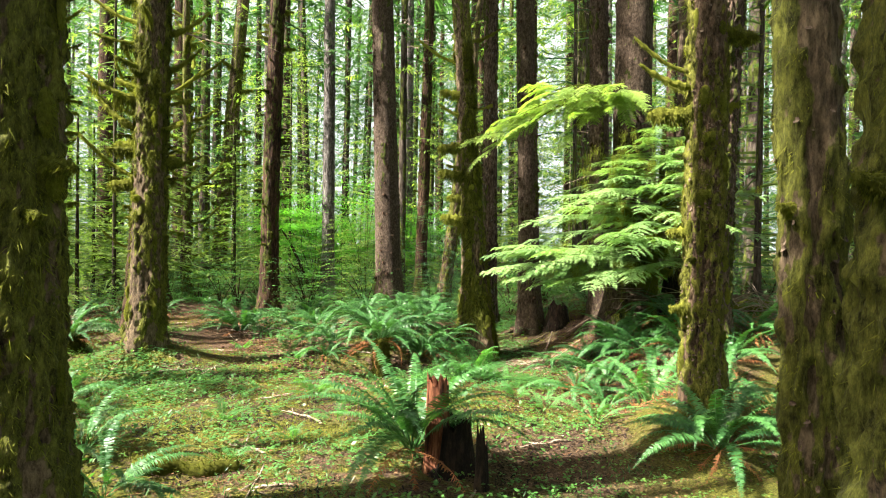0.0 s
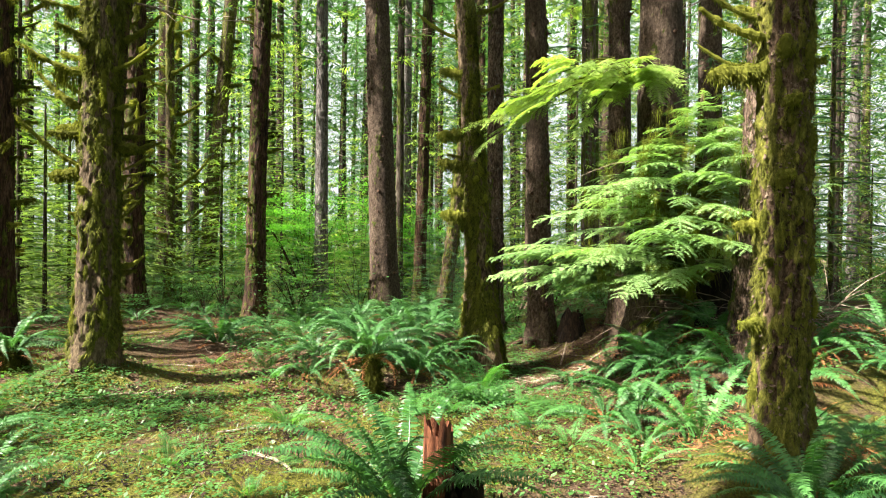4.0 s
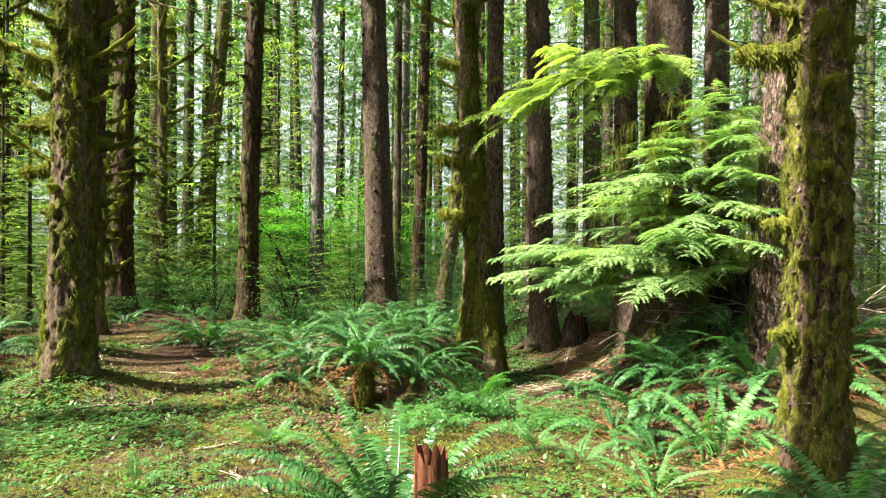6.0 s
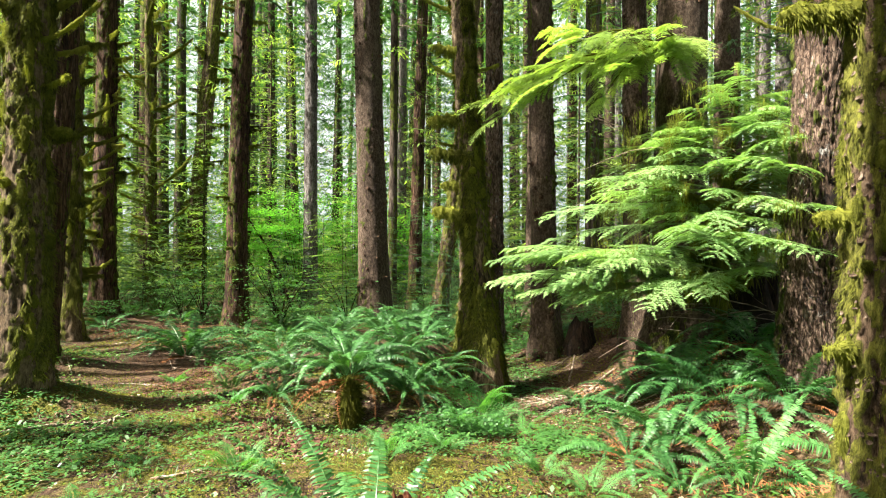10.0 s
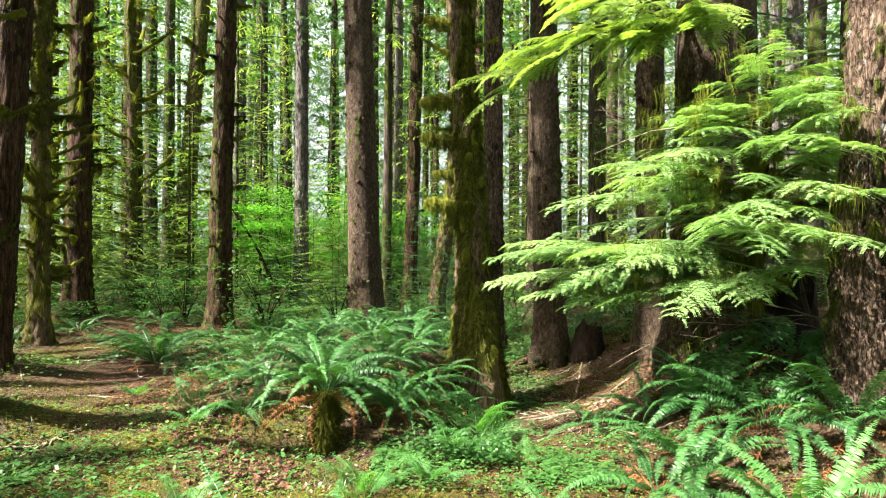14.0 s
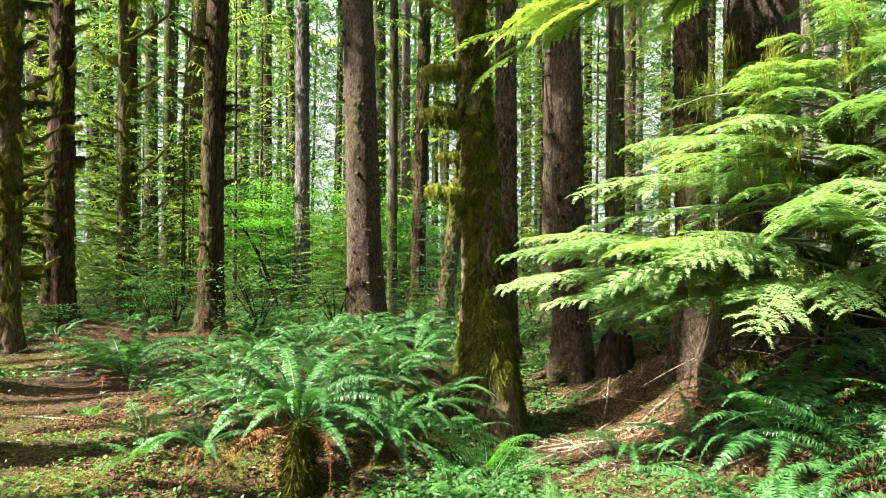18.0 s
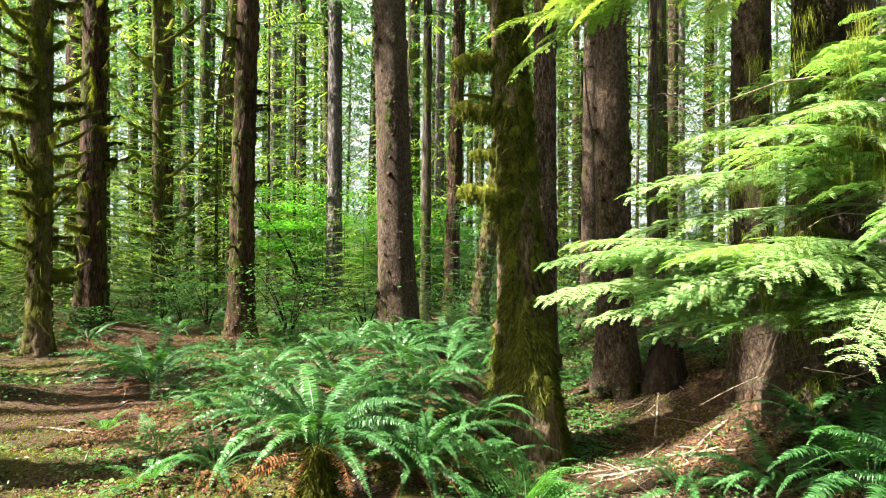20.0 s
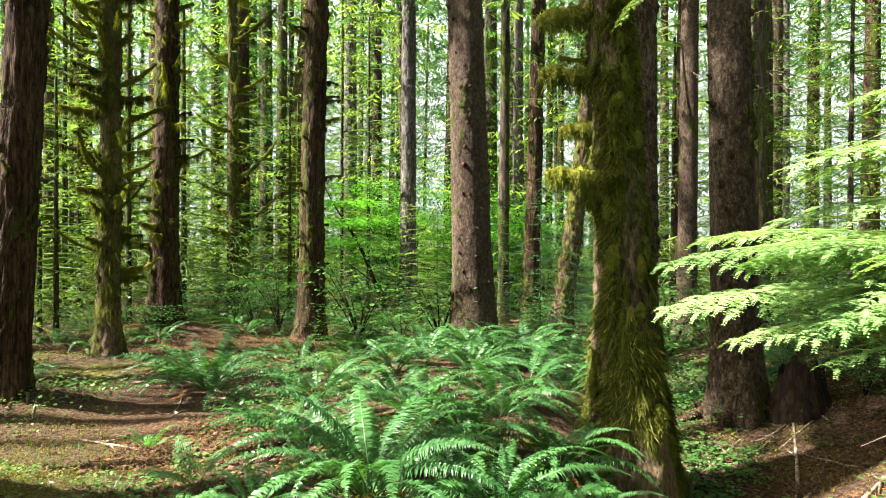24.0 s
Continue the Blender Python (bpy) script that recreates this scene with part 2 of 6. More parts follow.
def value_noise(x, y, z):
    xi, yi, zi = (np.floor(a).astype(np.int64) for a in (x, y, z))
    u, v, w = x - xi, y - yi, z - zi
    u, v, w = (a * a * (3 - 2 * a) for a in (u, v, w))
    total = 0
    for a in (0, 1):
        for b in (0, 1):
            for c in (0, 1):
                total = total + hash3(xi + a, yi + b, zi + c) * (u if a else 1 - u) * (v if b else 1 - v) * (w if c else 1 - w)
    return total


def fbm(x, y, z, octaves=4):
    s, amp, norm = 0, 1.0, 0
    for o in range(octaves):
        s = s + amp * value_noise(x * 2 ** o + 17 * o, y * 2 ** o + 5 * o, z * 2 ** o)
        norm += amp
        amp *= 0.55
    return s / norm


def mesh_of(name, verts, polys, mat, smooth=True):
    """One mesh from an array of vertices and arrays of faces with equal corner counts."""
    me = bpy.data.meshes.new(name)
    verts = np.asarray(verts, dtype=np.float32).reshape(-1, 3)
    polys = [np.asarray(p, dtype=np.int32) for p in polys if len(p)]
    me.vertices.add(len(verts))
    me.vertices.foreach_set("co", verts.ravel())
    loops = np.concatenate([p.ravel() for p in polys])
    sizes = np.concatenate([np.full(len(p), p.shape[1]) for p in polys])
    starts = np.concatenate([[0], np.cumsum(sizes)[:-1]]).astype(np.int32)
    me.loops.add(len(loops))
    me.loops.foreach_set("vertex_index", loops)
    me.polygons.add(len(sizes))
    me.polygons.foreach_set("loop_start", starts)
    me.polygons.foreach_set("use_smooth", np.full(len(sizes), smooth))
    me.update(calc_edges=True)
    me.materials.append(mat)
    return me


class Heap:
    """Collects pieces for one mesh."""

    def __init__(self):
        self.v, self.q, self.n = [], [], 0

    def add(self, verts, quads):
        verts = np.asarray(verts, float).reshape(-1, 3)
        self.v.append(verts)
        self.q.append(np.asarray(quads, int).reshape(-1, 4) + self.n)
        self.n += len(verts)

    def kites(self, base, way, side, length, width, belly=0.4):
        """Small leaves: base, two shoulders and a tip each."""
        base, way, side = (np.asarray(a, float).reshape(-1, 3) for a in (base, way, side))
        length, width = np.asarray(length, float).reshape(-1, 1), np.asarray(width, float).reshape(-1, 1)
        mid = base + way * length * belly
        v = np.stack([base, mid + side * width / 2, base + way * length, mid - side * width / 2], 1)
        self.add(v, np.arange(len(base) * 4).reshape(-1, 4))

    def tube(self, pts, radii, sides=5, rough=0.0, grain=9.0):
        pts = np.asarray(pts, float)
        radii = np.asarray(radii, float)
        tan = np.gradient(pts, axis=0)
        tan /= np.linalg.norm(tan, axis=1, keepdims=True) + 1e-9
        ref = np.array([0.0, 0.0, 1.0]) if abs(tan[0][2]) < 0.8 else np.array([1.0, 0.0, 0.0])
        a = np.cross(tan, ref)
        a /= np.linalg.norm(a, axis=1, keepdims=True) + 1e-9
        b = np.cross(tan, a)
        th = np.linspace(0, 2 * np.pi, sides, endpoint=False)
        ring = pts[:, None] + radii[:, None, None] * (a[:, None] * np.cos(th)[None, :, None] + b[:, None] * np.sin(th)[None, :, None])
        if rough:
            lump = fbm(ring[..., 0] * grain, ring[..., 1] * grain, ring[..., 2] * grain, 3) - 0.5
            ring = pts[:, None] + (ring - pts[:, None]) * (1 + rough * lump)[..., None]
        n = len(pts)
        i, j = np.meshgrid(np.arange(n - 1), np.arange(sides), indexing="ij")
        k = (j + 1) % sides
        self.add(ring, np.stack([i * sides + j, i * sides + k, (i + 1) * sides + k, (i + 1) * sides + j], -1).reshape(-1, 4))

    def mesh(self, name, mat, smooth=True):
        return mesh_of(name, np.concatenate(self.v), [np.concatenate(self.q)], mat, smooth)


def unit(v):
    v = np.asarray(v, float)
    return v / (np.linalg.norm(v, axis=-1, keepdims=True) + 1e-9)


def part(name, me, parent, at=None, label="", kind=""):
    ob = new(name, me)
    ob.parent = parent
    if at is not None:
        ob.matrix_basis = at
    return tagged(ob, label, kind=kind)


def thing(name, at, label, category, group="", kind=""):
    ob = new(name)
    ob.empty_display_size = 0.1
    ob.matrix_basis = at
    return tagged(ob, label, category, group, kind)


# ---- the ground ----
def step(a, b, x):
    s = np.clip((x - a) / (b - a), 0, 1)
    return s * s * (3 - 2 * s)


def bump_at(x, y, cx, cy, sx, sy, h):
    return h * np.exp(-((x - cx) / sx) ** 2 - ((y - cy) / sy) ** 2)


def ground_z(x, y):
    x, y = np.asarray(x, float), np.asarray(y, float)
    z = -0.10 - 0.018 * np.clip(y - 5, 0, 30) - 0.02 * np.clip(y - 15, 0, 25)
    z = z + bump_at(x, y, -0.55, 10.6, 1.5, 2.9, 0.42) * (1 - 0.8 * step(-0.1, 0.6, x)) + bump_at(x, y, -3.6, 7.6, 0.7, 0.6, 0.38)
    z = z + 0.62 * step(1.5, 2.9, x) * step(5.3, 7.4, y) * (1 - step(13, 20, y)) + bump_at(x, y, 2.1, 5.0, 0.6, 0.5, 0.42)
    z = z + bump_at(x, y, -4.7, 9.7, 0.7, 0.6, 0.18) + bump_at(x, y, -6.8, 14.6, 1.0, 0.9, 0.25) - bump_at(x, y, 0.6, 8.4, 0.7, 0.9, 0.12)
    z = z + bump_at(x, y, -5.0, 8.1, 0.7, 0.6, 0.2) - bump_at(x, y, -0.9, 6.75, 0.45, 0.3, 0.10) - bump_at(x, y, -0.8, 7.45, 0.5, 0.4, 0.17)
    z = z + bump_at(x, y, 1.65, 10.7, 0.9, 0.9, 0.22) + bump_at(x, y, 2.95, 7.1, 0.6, 0.8, 0.2)
    z = z + 0.16 * (fbm(x * 0.45 + 31, y * 0.45 + 7, 0 * x) - 0.5) + 0.09 * (fbm(x * 2.1, y * 2.1 + 40, 0 * x) - 0.5)
    return z


def gz(x, y):
    return float(ground_z(np.array([x]), np.array([y]))[0])


def build_ground():
    xs = np.unique(np.concatenate([np.linspace(-220, -40, 16), np.linspace(-40, -9, 50), np.linspace(-9, 9, 150), np.linspace(9, 40, 50), np.linspace(40, 220, 16)]))
    ys = np.unique(np.concatenate([np.linspace(-120, -6, 20), np.linspace(-6, 1, 30), np.linspace(1, 15, 130), np.linspace(15, 50, 70), np.linspace(50, 260, 20)]))
    X, Y = np.meshgrid(xs, ys, indexing="ij")
    near = np.exp(-((X / 9) ** 2) - ((Y - 7) / 9) ** 2)
    Z = ground_z(X, Y) + near * 0.035 * (fbm(X * 9, Y * 9, 0 * X, 3) - 0.5)
    nx, ny = X.shape
    i, j = np.meshgrid(np.arange(nx - 1), np.arange(ny - 1), indexing="ij")
    quads = np.stack([i * ny + j, (i + 1) * ny + j, (i + 1) * ny + j + 1, i * ny + j + 1], -1).reshape(-1, 4)
    ob = new("ground", mesh_of("ground", np.stack([X, Y, Z], -1), [quads], GROUND))
    tagged(ob, "mossy forest floor with brown needle litter and low green plants", "ground", kind="structure")


build_ground()


def hazy_sky():
    """The bright hazy sky low behind the forest, all the way round."""
    m, nt = material("hazy_sky")
    glow = node(nt, "Emission", Color=(0.93, 0.98, 1.0, 1.0), Strength=0.25)
    end = [n for n in nt.nodes if n.type == "OUTPUT_MATERIAL"]
    end = end[0] if end else nt.nodes.new("ShaderNodeOutputMaterial")
    nt.links.new(glow.outputs[0], end.inputs["Surface"])
    th = np.linspace(0, 2 * np.pi, 65)[:-1]
    V = np.concatenate([np.stack([190 * np.cos(th), 30 + 190 * np.sin(th), 0 * th + z], -1) for z in (-12.0, 120.0)])
    i = np.arange(64)
    ob = new("backdrop", mesh_of("backdrop", V, [np.stack([i, (i + 1) % 64, 64 + (i + 1) % 64, 64 + i], -1)], m))
    tagged(ob, "bright white hazy sky far behind the forest", "sky", kind="structure")


hazy_sky()
# ---- trees ----
BARKS = {"spruce": BARK_SPRUCE, "fir": BARK_FIR, "grey": BARK_GREY, "red": BARK_RED, "moss": BARK_MOSS, "flaky": BARK_FLAKY, "far": BARK_FAR}
LABELS = {"spruce": "tall spruce trunk with brown scaly bark on the forest floor", "fir": "tall fir trunk with deeply furrowed dark bark",
          "grey": "tall straight trunk with pale grey furrowed bark", "red": "tall conifer trunk with stringy red-brown bark and moss",
          "moss": "tall conifer trunk wrapped in thick olive moss", "flaky": "conifer trunk with peeling brown bark flakes and moss patches",
          "far": "slender distant conifer trunk with drooping green branches"}


def trunk_radius(h, r, height, flare, lobes, phase, th):
    """The plain trunk; a flare above 1 swells far up the trunk."""
    taper = 1 - 0.62 * np.clip(h / height, 0, 1)
    root = flare * np.exp(-np.clip(h, 0, None) / (1.3 * r + 0.12 if flare <= 1 else 1.1)) * (1 + 0.35 * np.cos(lobes * th + phase))
    return r * taper * (1 + root)


COVER = {"spruce": 0.04, "fir": 0.2, "grey": 0.08, "red": 0.34, "moss": 0.56, "flaky": 0.36, "far": 0.4}


def moss_mask(th, h, r, seed, cover):
    """How mossy the bark is (0 to 1): long hanging patches, broken by finer ones."""
    k = seed * 3.1
    cx, cy = np.cos(th) * r, np.sin(th) * r
    n = 0.55 * fbm(cx * 9 + k, cy * 9, h * 1.3, 3) + 0.45 * fbm(cx * 38 + k, cy * 38, h * 14.0, 3)
    return step(0.60 - 0.26 * cover, 0.70 - 0.26 * cover, n)


def bark_relief(r, kind, seed, T, H, cover):
    """How far the bark and its moss stand out from the plain trunk, and how mossy it is."""
    cx, cy = np.cos(T), np.sin(T)
    k = seed * 13.7
    mossy = moss_mask(T, H, r, seed, COVER[kind] if cover is None else cover)
    thin = min(1.0, r / 0.15)
    if kind in ("fir", "grey"):
        # plates parted by deep crooked furrows
        n = fbm(cx * r * 24 + k, cy * r * 24, H * 5.0 + k, 3)
        n2 = value_noise(cx * r * 70 + k, cy * r * 70, H * 26)
        d = -0.026 * thin * np.exp(-((n - 0.5) / 0.045) ** 2) + 0.010 * thin * (np.floor(n2 * 3) / 3 - 0.3)
    elif kind == "red":
        # stringy strips that run up the trunk
        wander = fbm(cx * r * 5 + k, cy * r * 5, H * 1.2, 2)
        n = fbm(cx * r * 34 + k + wander, cy * r * 34, H * 1.6 + k, 3)
        d = 0.030 * thin * (np.abs(n - 0.5) * 3.2 - 0.35) + 0.012 * (value_noise(cx * r * 80, cy * r * 80 + k, H * 9) - 0.5)
    elif kind in ("moss", "flaky"):
        n = fbm(cx * r * 28 + k, cy * r * 28, H * 9.0 + k, 4)
        d = 0.06 * thin * (n - 0.5) + 0.012 * (value_noise(cx * r * 75, cy * r * 75 + k, H * 22) - 0.5)
    else:
        # small scales with raised edges
        n = value_noise(cx * r * 42 + k, cy * r * 42, H * 20)
        d = 0.009 * thin * (np.floor(n * 4) / 4 - 0.4) + 0.012 * (fbm(cx * r * 10 + k, cy * r * 10, H * 2.0, 3) - 0.5)
    puff = fbm(cx * r * 36 + k, cy * r * 36 + 9, H * 11.0, 3)
    return d + mossy * thin * (0.006 + 0.10 * np.clip(puff - 0.38, 0, 1)), mossy


def trunk_mesh(r, height, lean, kind, seed, sides=40, gap=0.06, flare=0.5, bend=0.0, dense=8.0, cover=None):
    """A tapered trunk from its foot at the origin, in fine rings up to the height `dense`; bark relief and moss cushions are real."""
    dense = min(dense, height * 0.8)
    h = np.concatenate([np.arange(-0.3, dense, gap), np.linspace(dense, height, 14)])
    rings = len(h)
    th = np.linspace(0, 2 * np.pi, sides, endpoint=False)
    H, T = np.meshgrid(h, th, indexing="ij")
    d, mossy = bark_relief(r, kind, seed, T, H, cover)
    R = trunk_radius(H, r, height, flare, 3 + seed % 3, seed * 1.7, T) + d
    sway = bend * np.sin(np.clip(H, 0, 8) * 0.55 + seed)
    V = np.stack([R * np.cos(T) + lean[0] * H + sway, R * np.sin(T) + lean[1] * H, H], -1)
    i, j = np.meshgrid(np.arange(rings - 1), np.arange(sides), indexing="ij")
    q = np.stack([i * sides + j, i * sides + (j + 1) % sides, (i + 1) * sides + (j + 1) % sides, (i + 1) * sides + j], -1).reshape(-1, 4)
    me = mesh_of("trunk", V, [q], BARKS[kind])
    me.attributes.new("moss", "FLOAT", "POINT").data.foreach_set("value", mossy.astype(np.float32).ravel())
    return me


def on_trunk(r, height, lean, flare, seed, h, th, kind="", cover=None):
    """Points on a trunk at those heights and angles, and the way outwards; on the bark's relief where its kind is given."""
    R = trunk_radius(h, r, height, flare, 3 + seed % 3, seed * 1.7, th)
    if kind:
        R = R + bark_relief(r, kind, seed, th, h, cover)[0]
    out = np.stack([np.cos(th), np.sin(th), np.zeros_like(th)], -1)
    return out * R[:, None] + np.stack([lean[0] * h, lean[1] * h, h], -1), out


def moss_coat(r, height, lean, flare, seed, count, top, mat, long=0.10, spread=1.0, fine=1.0, kind="moss", cover=None):
    """Tufts and hanging strands of moss in patches on the lower trunk."""
    g = np.random.default_rng(seed + 100)
    h = g.uniform(0, 1, count * 4) ** 0.9 * top - 0.05
    th = g.uniform(0, 2 * np.pi, count * 4)
    patch = moss_mask(th, h, r, seed, COVER[kind] if cover is None else cover) + 0.25 * fbm(np.cos(th) * r * 60, np.sin(th) * r * 60, h * 20, 2)
    keep = np.argsort(-patch + g.uniform(0, 0.35 * spread, len(patch)))[:count]
    h, th = h[keep], th[keep]
    rank = np.linspace(1, 0, count)
    # two fifths of it hang in beards from common knots
    tuft = count * 2 // 5
    knot = g.integers(0, count // 2, max(8, count // 90))
    pick = g.choice(knot, tuft)
    h[-tuft:], th[-tuft:], rank[-tuft:] = h[pick] + g.normal(0, 0.02, tuft), th[pick] + g.normal(0, 0.022, tuft) / r, g.uniform(0.3, 1.1, tuft)
    base, out = on_trunk(r, height, lean, flare, seed, h, th, kind, cover)
    side = np.stack([-np.sin(th), np.cos(th), np.zeros_like(th)], -1)
    way = unit(out * g.uniform(0.1, 1.1, (count, 1)) * (0.4 + 1.2 * rank[:, None]) + side * g.normal(0, 0.45, (count, 1)) + np.array([0, 0, -1]) * g.uniform(0.3, 1.4, (count, 1)))
    heap = Heap()
    heap.kites(base - out * 0.008, way, unit(side + out * g.normal(0, 0.5, (count, 1))), (g.gamma(1.8, long / 5.0, count) + 0.01) * (0.55 + 1.3 * rank ** 2), fine * g.uniform(0.003, 0.0085, count), 0.35)
    return heap.mesh("moss", mat, False)


def flake_coat(r, height, lean, flare, seed, count, top, cover=None):
    """Peeling plates of bark, curled away at their lower edge."""
    g = np.random.default_rng(seed + 300)
    h, th = g.uniform(0.1, top, count), g.uniform(0, 2 * np.pi, count)
    base, out = on_trunk(r, height, lean, flare, seed, h, th, "flaky", cover)
    side = np.stack([-np.sin(th), np.cos(th), np.zeros_like(th)], -1)
    big = g.uniform(0.6, 1.3, (count, 1)) ** 2
    w, l = big * g.uniform(0.006, 0.015, (count, 1)), big * g.uniform(0.008, 0.024, (count, 1))
    up = np.array([0, 0, 1.0])
    base = base + out * 0.003
    tip = base - up * l + out * g.uniform(0.003, 0.012, (count, 1))
    lo = (base + tip) / 2 - out * 0.004
    v = np.stack([base - side * w * 0.6, base + side * w * 0.6, lo + side * w, tip + side * w * 0.5, tip - side * w * 0.5, lo - side * w], 1)
    n = np.arange(count)[:, None] * 6
    heap = Heap()
    heap.add(v, np.concatenate([n + np.array([0, 1, 2, 5]), n + np.array([5, 2, 3, 4])]))
    return heap.mesh("flaking_bark", FLAKE, False)


def stub_mesh(seed, length=0.5, thick=0.04, rise=0.35, shaggy=1.0, mat=None, drape=0.0):
    """A short dead branch sleeved in moss, with strands hanging below it."""
    g = np.random.default_rng(seed + 500)
    s = np.linspace(0, 1, 22)
    pts = np.stack([s * length, 0.06 * np.sin(s * 3 + seed) * length, rise * length * s ** 1.6 - 0.05 * length * s], -1)
    lump = value_noise(s * length * 16 + seed * 3, 0 * s, 0 * s)
    rad = thick * (1.2 - 0.6 * s) * (0.55 + 0.8 * lump) * np.where(s > 0.98, 0.25, 1) * np.where(s < 0.02, 0.3, 1)
    heap = Heap()
    heap.tube(pts, rad * 0.85, 9, 1.3, 30.0)
    n = int(800 * shaggy)
    k = g.integers(0, 21, n)
    f = g.uniform(0, 1, (n, 1))
    p = pts[k] * (1 - f) + pts[k + 1] * f
    a = g.uniform(0, 2 * np.pi, n)
    off = np.stack([np.zeros(n), np.cos(a), np.sin(a)], -1)
    way = unit(off * 0.7 + np.stack([g.normal(0, 0.4, n), g.normal(0, 0.3, n), -g.uniform(0.3, 1.8, n)], -1))
    heap.kites(p + off * rad[k][:, None] * 0.85, way, unit(np.cross(way, g.normal(0, 1, (n, 3)))), (g.gamma(2, 0.006 * shaggy, n) + 0.008) * np.where(off[:, 2] < -0.3, 0.7 + 2.2 * lump[k] ** 2, 1.0), g.uniform(0.003, 0.008, n))
    if drape:
        # a ragged curtain of moss hanging from the branch, in clumps
        n = 300
        f = np.clip(g.choice(g.uniform(0.05, 0.95, 7), n) + g.normal(0, 0.05, n), 0.02, 1)
        p = np.stack([np.interp(f, s, pts[:, c]) for c in range(3)], -1) + g.normal(0, 0.012, (n, 3))
        way = unit(np.stack([g.normal(0, 0.16, n), g.normal(0, 0.16, n), -np.ones(n)], -1))
        heap.kites(p, way, unit(np.cross(way, g.normal(0, 1, (n, 3)))), drape * g.uniform(0.25, 1.0, n) * (1.1 - 0.5 * f), g.uniform(0.004, 0.009, n), 0.35)
    return heap.mesh("branch", mat or MOSS, False)


STUBS = [stub_mesh(1, 0.42, 0.042, 0.3), stub_mesh(2, 0.6, 0.042, 0.55), stub_mesh(3, 0.34, 0.072, 0.0, 1.7, None, 0.13), stub_mesh(4, 0.75, 0.036, 0.7), stub_mesh(5, 0.16, 0.04, 0.1, 0.8), stub_mesh(6, 0.4, 0.035, 0.15, 1.0, None, 0.2), stub_mesh(7, 0.55, 0.03, 0.35, 1.0, None, 0.28)]
STUBS_DARK = [stub_mesh(11, 0.45, 0.026, 0.2, 0.9, MOSS_DARK), stub_mesh(12, 0.6, 0.024, 0.45, 1.0, MOSS_DARK), stub_mesh(13, 0.25, 0.03, 0.1, 1.2, MOSS_DARK), stub_mesh(14, 0.4, 0.03, 0.1, 1.0, MOSS_DARK, 0.22), stub_mesh(15, 0.55, 0.028, 0.3, 1.0, MOSS_DARK, 0.3)]


def pad_mesh(seed, tall, wide):
    """A drip-shaped cushion of moss on the bark."""
    g = np.random.default_rng(seed + 600)
    heap = Heap()
    ph, th = np.linspace(0.1, math.pi - 0.1, 9), np.linspace(0, 2 * np.pi, 10, endpoint=False)
    P, T = np.meshgrid(ph, th, indexing="ij")
    low = (1 - np.cos(P)) / 2
    R = np.sin(P) * (0.75 + 0.5 * value_noise(np.cos(T) * 2 + seed, np.sin(T) * 2, P * 2))
    i, j = np.meshgrid(np.arange(8), np.arange(10), indexing="ij")
    heap.add(np.stack([0.4 * wide * R * np.cos(T) + 0.008, 0.5 * wide * R * np.sin(T), 0.12 * tall - tall * low], -1),
             np.stack([i * 10 + j, (i + 1) * 10 + j, (i + 1) * 10 + (j + 1) % 10, i * 10 + (j + 1) % 10], -1).reshape(-1, 4))
    n = 640
    a, f = g.uniform(-1.6, 1.6, n), g.uniform(0, 1, n)
    rr = np.sin(math.pi * f) ** 0.6
    base = np.stack([0.4 * wide * rr * np.cos(a) + 0.008, 0.5 * wide * rr * np.sin(a), 0.12 * tall - tall * f], -1)
    way = unit(np.stack([0.7 * np.cos(a), 0.7 * np.sin(a), -g.uniform(0.2, 1.6, n)], -1))
    heap.kites(base, way, unit(np.cross(way, g.normal(0, 1, (n, 3)))), g.gamma(2, 0.006, n) + 0.005, g.uniform(0.002, 0.005, n))
    return heap.mesh("moss_pad", MOSS, False)


PADS = [pad_mesh(1, 0.24, 0.07), pad_mesh(2, 0.16, 0.08), pad_mesh(3, 0.34, 0.06)]


def bare_mesh(seed, length, twigs=6, thick=0.014):
    g = np.random.default_rng(seed + 700)
    heap = Heap()
    s = np.linspace(0, 1, 7)
    pts = np.stack([s * length, 0.08 * length * np.sin(2 * s + seed), -0.18 * length * s ** 1.5 + 0.05 * length * np.sin(5 * s + seed)], -1)
    heap.tube(pts, thick * (1.15 - s), 4)
    for i in range(twigs):
        k = g.integers(1, 6)
        d = unit(np.array([0.8, g.choice([-1, 1]) * g.uniform(0.4, 1), g.uniform(-0.5, 0.2)]))
        heap.tube([pts[k], pts[k] + d * length * 0.15, pts[k] + d * length * 0.3 + np.array([0, 0, -0.05 * length])], [0.006, 0.004, 0.002], 3)
    return heap.mesh("branch", TWIG)


def knot_mesh(seed):
    """The dark nub of a shed branch, with a collar of bark round it."""
    heap = Heap()
    heap.tube([(-0.02, 0, 0), (0.006, 0, 0), (0.016, 0, -0.002), (0.02, 0, -0.003)], [0.034, 0.028, 0.017, 0.006], 9, 0.8, 40.0 + seed)
    heap.tube([(0.0, 0, 0), (0.04, 0.004 * seed, 0.004), (0.055, 0.006 * seed, 0.004)], [0.011, 0.008, 0.002], 6, 0.6, 60.0)
    return heap.mesh("knot", BARK_RED)


KNOTS = [knot_mesh(i) for i in range(3)]
BARE = [bare_mesh(1, 0.9), bare_mesh(2, 1.4), bare_mesh(3, 0.6)]
STICKS = [bare_mesh(4, 0.9, 0, 0.007), bare_mesh(5, 1.3, 0, 0.008), bare_mesh(6, 0.5, 0, 0.005)]

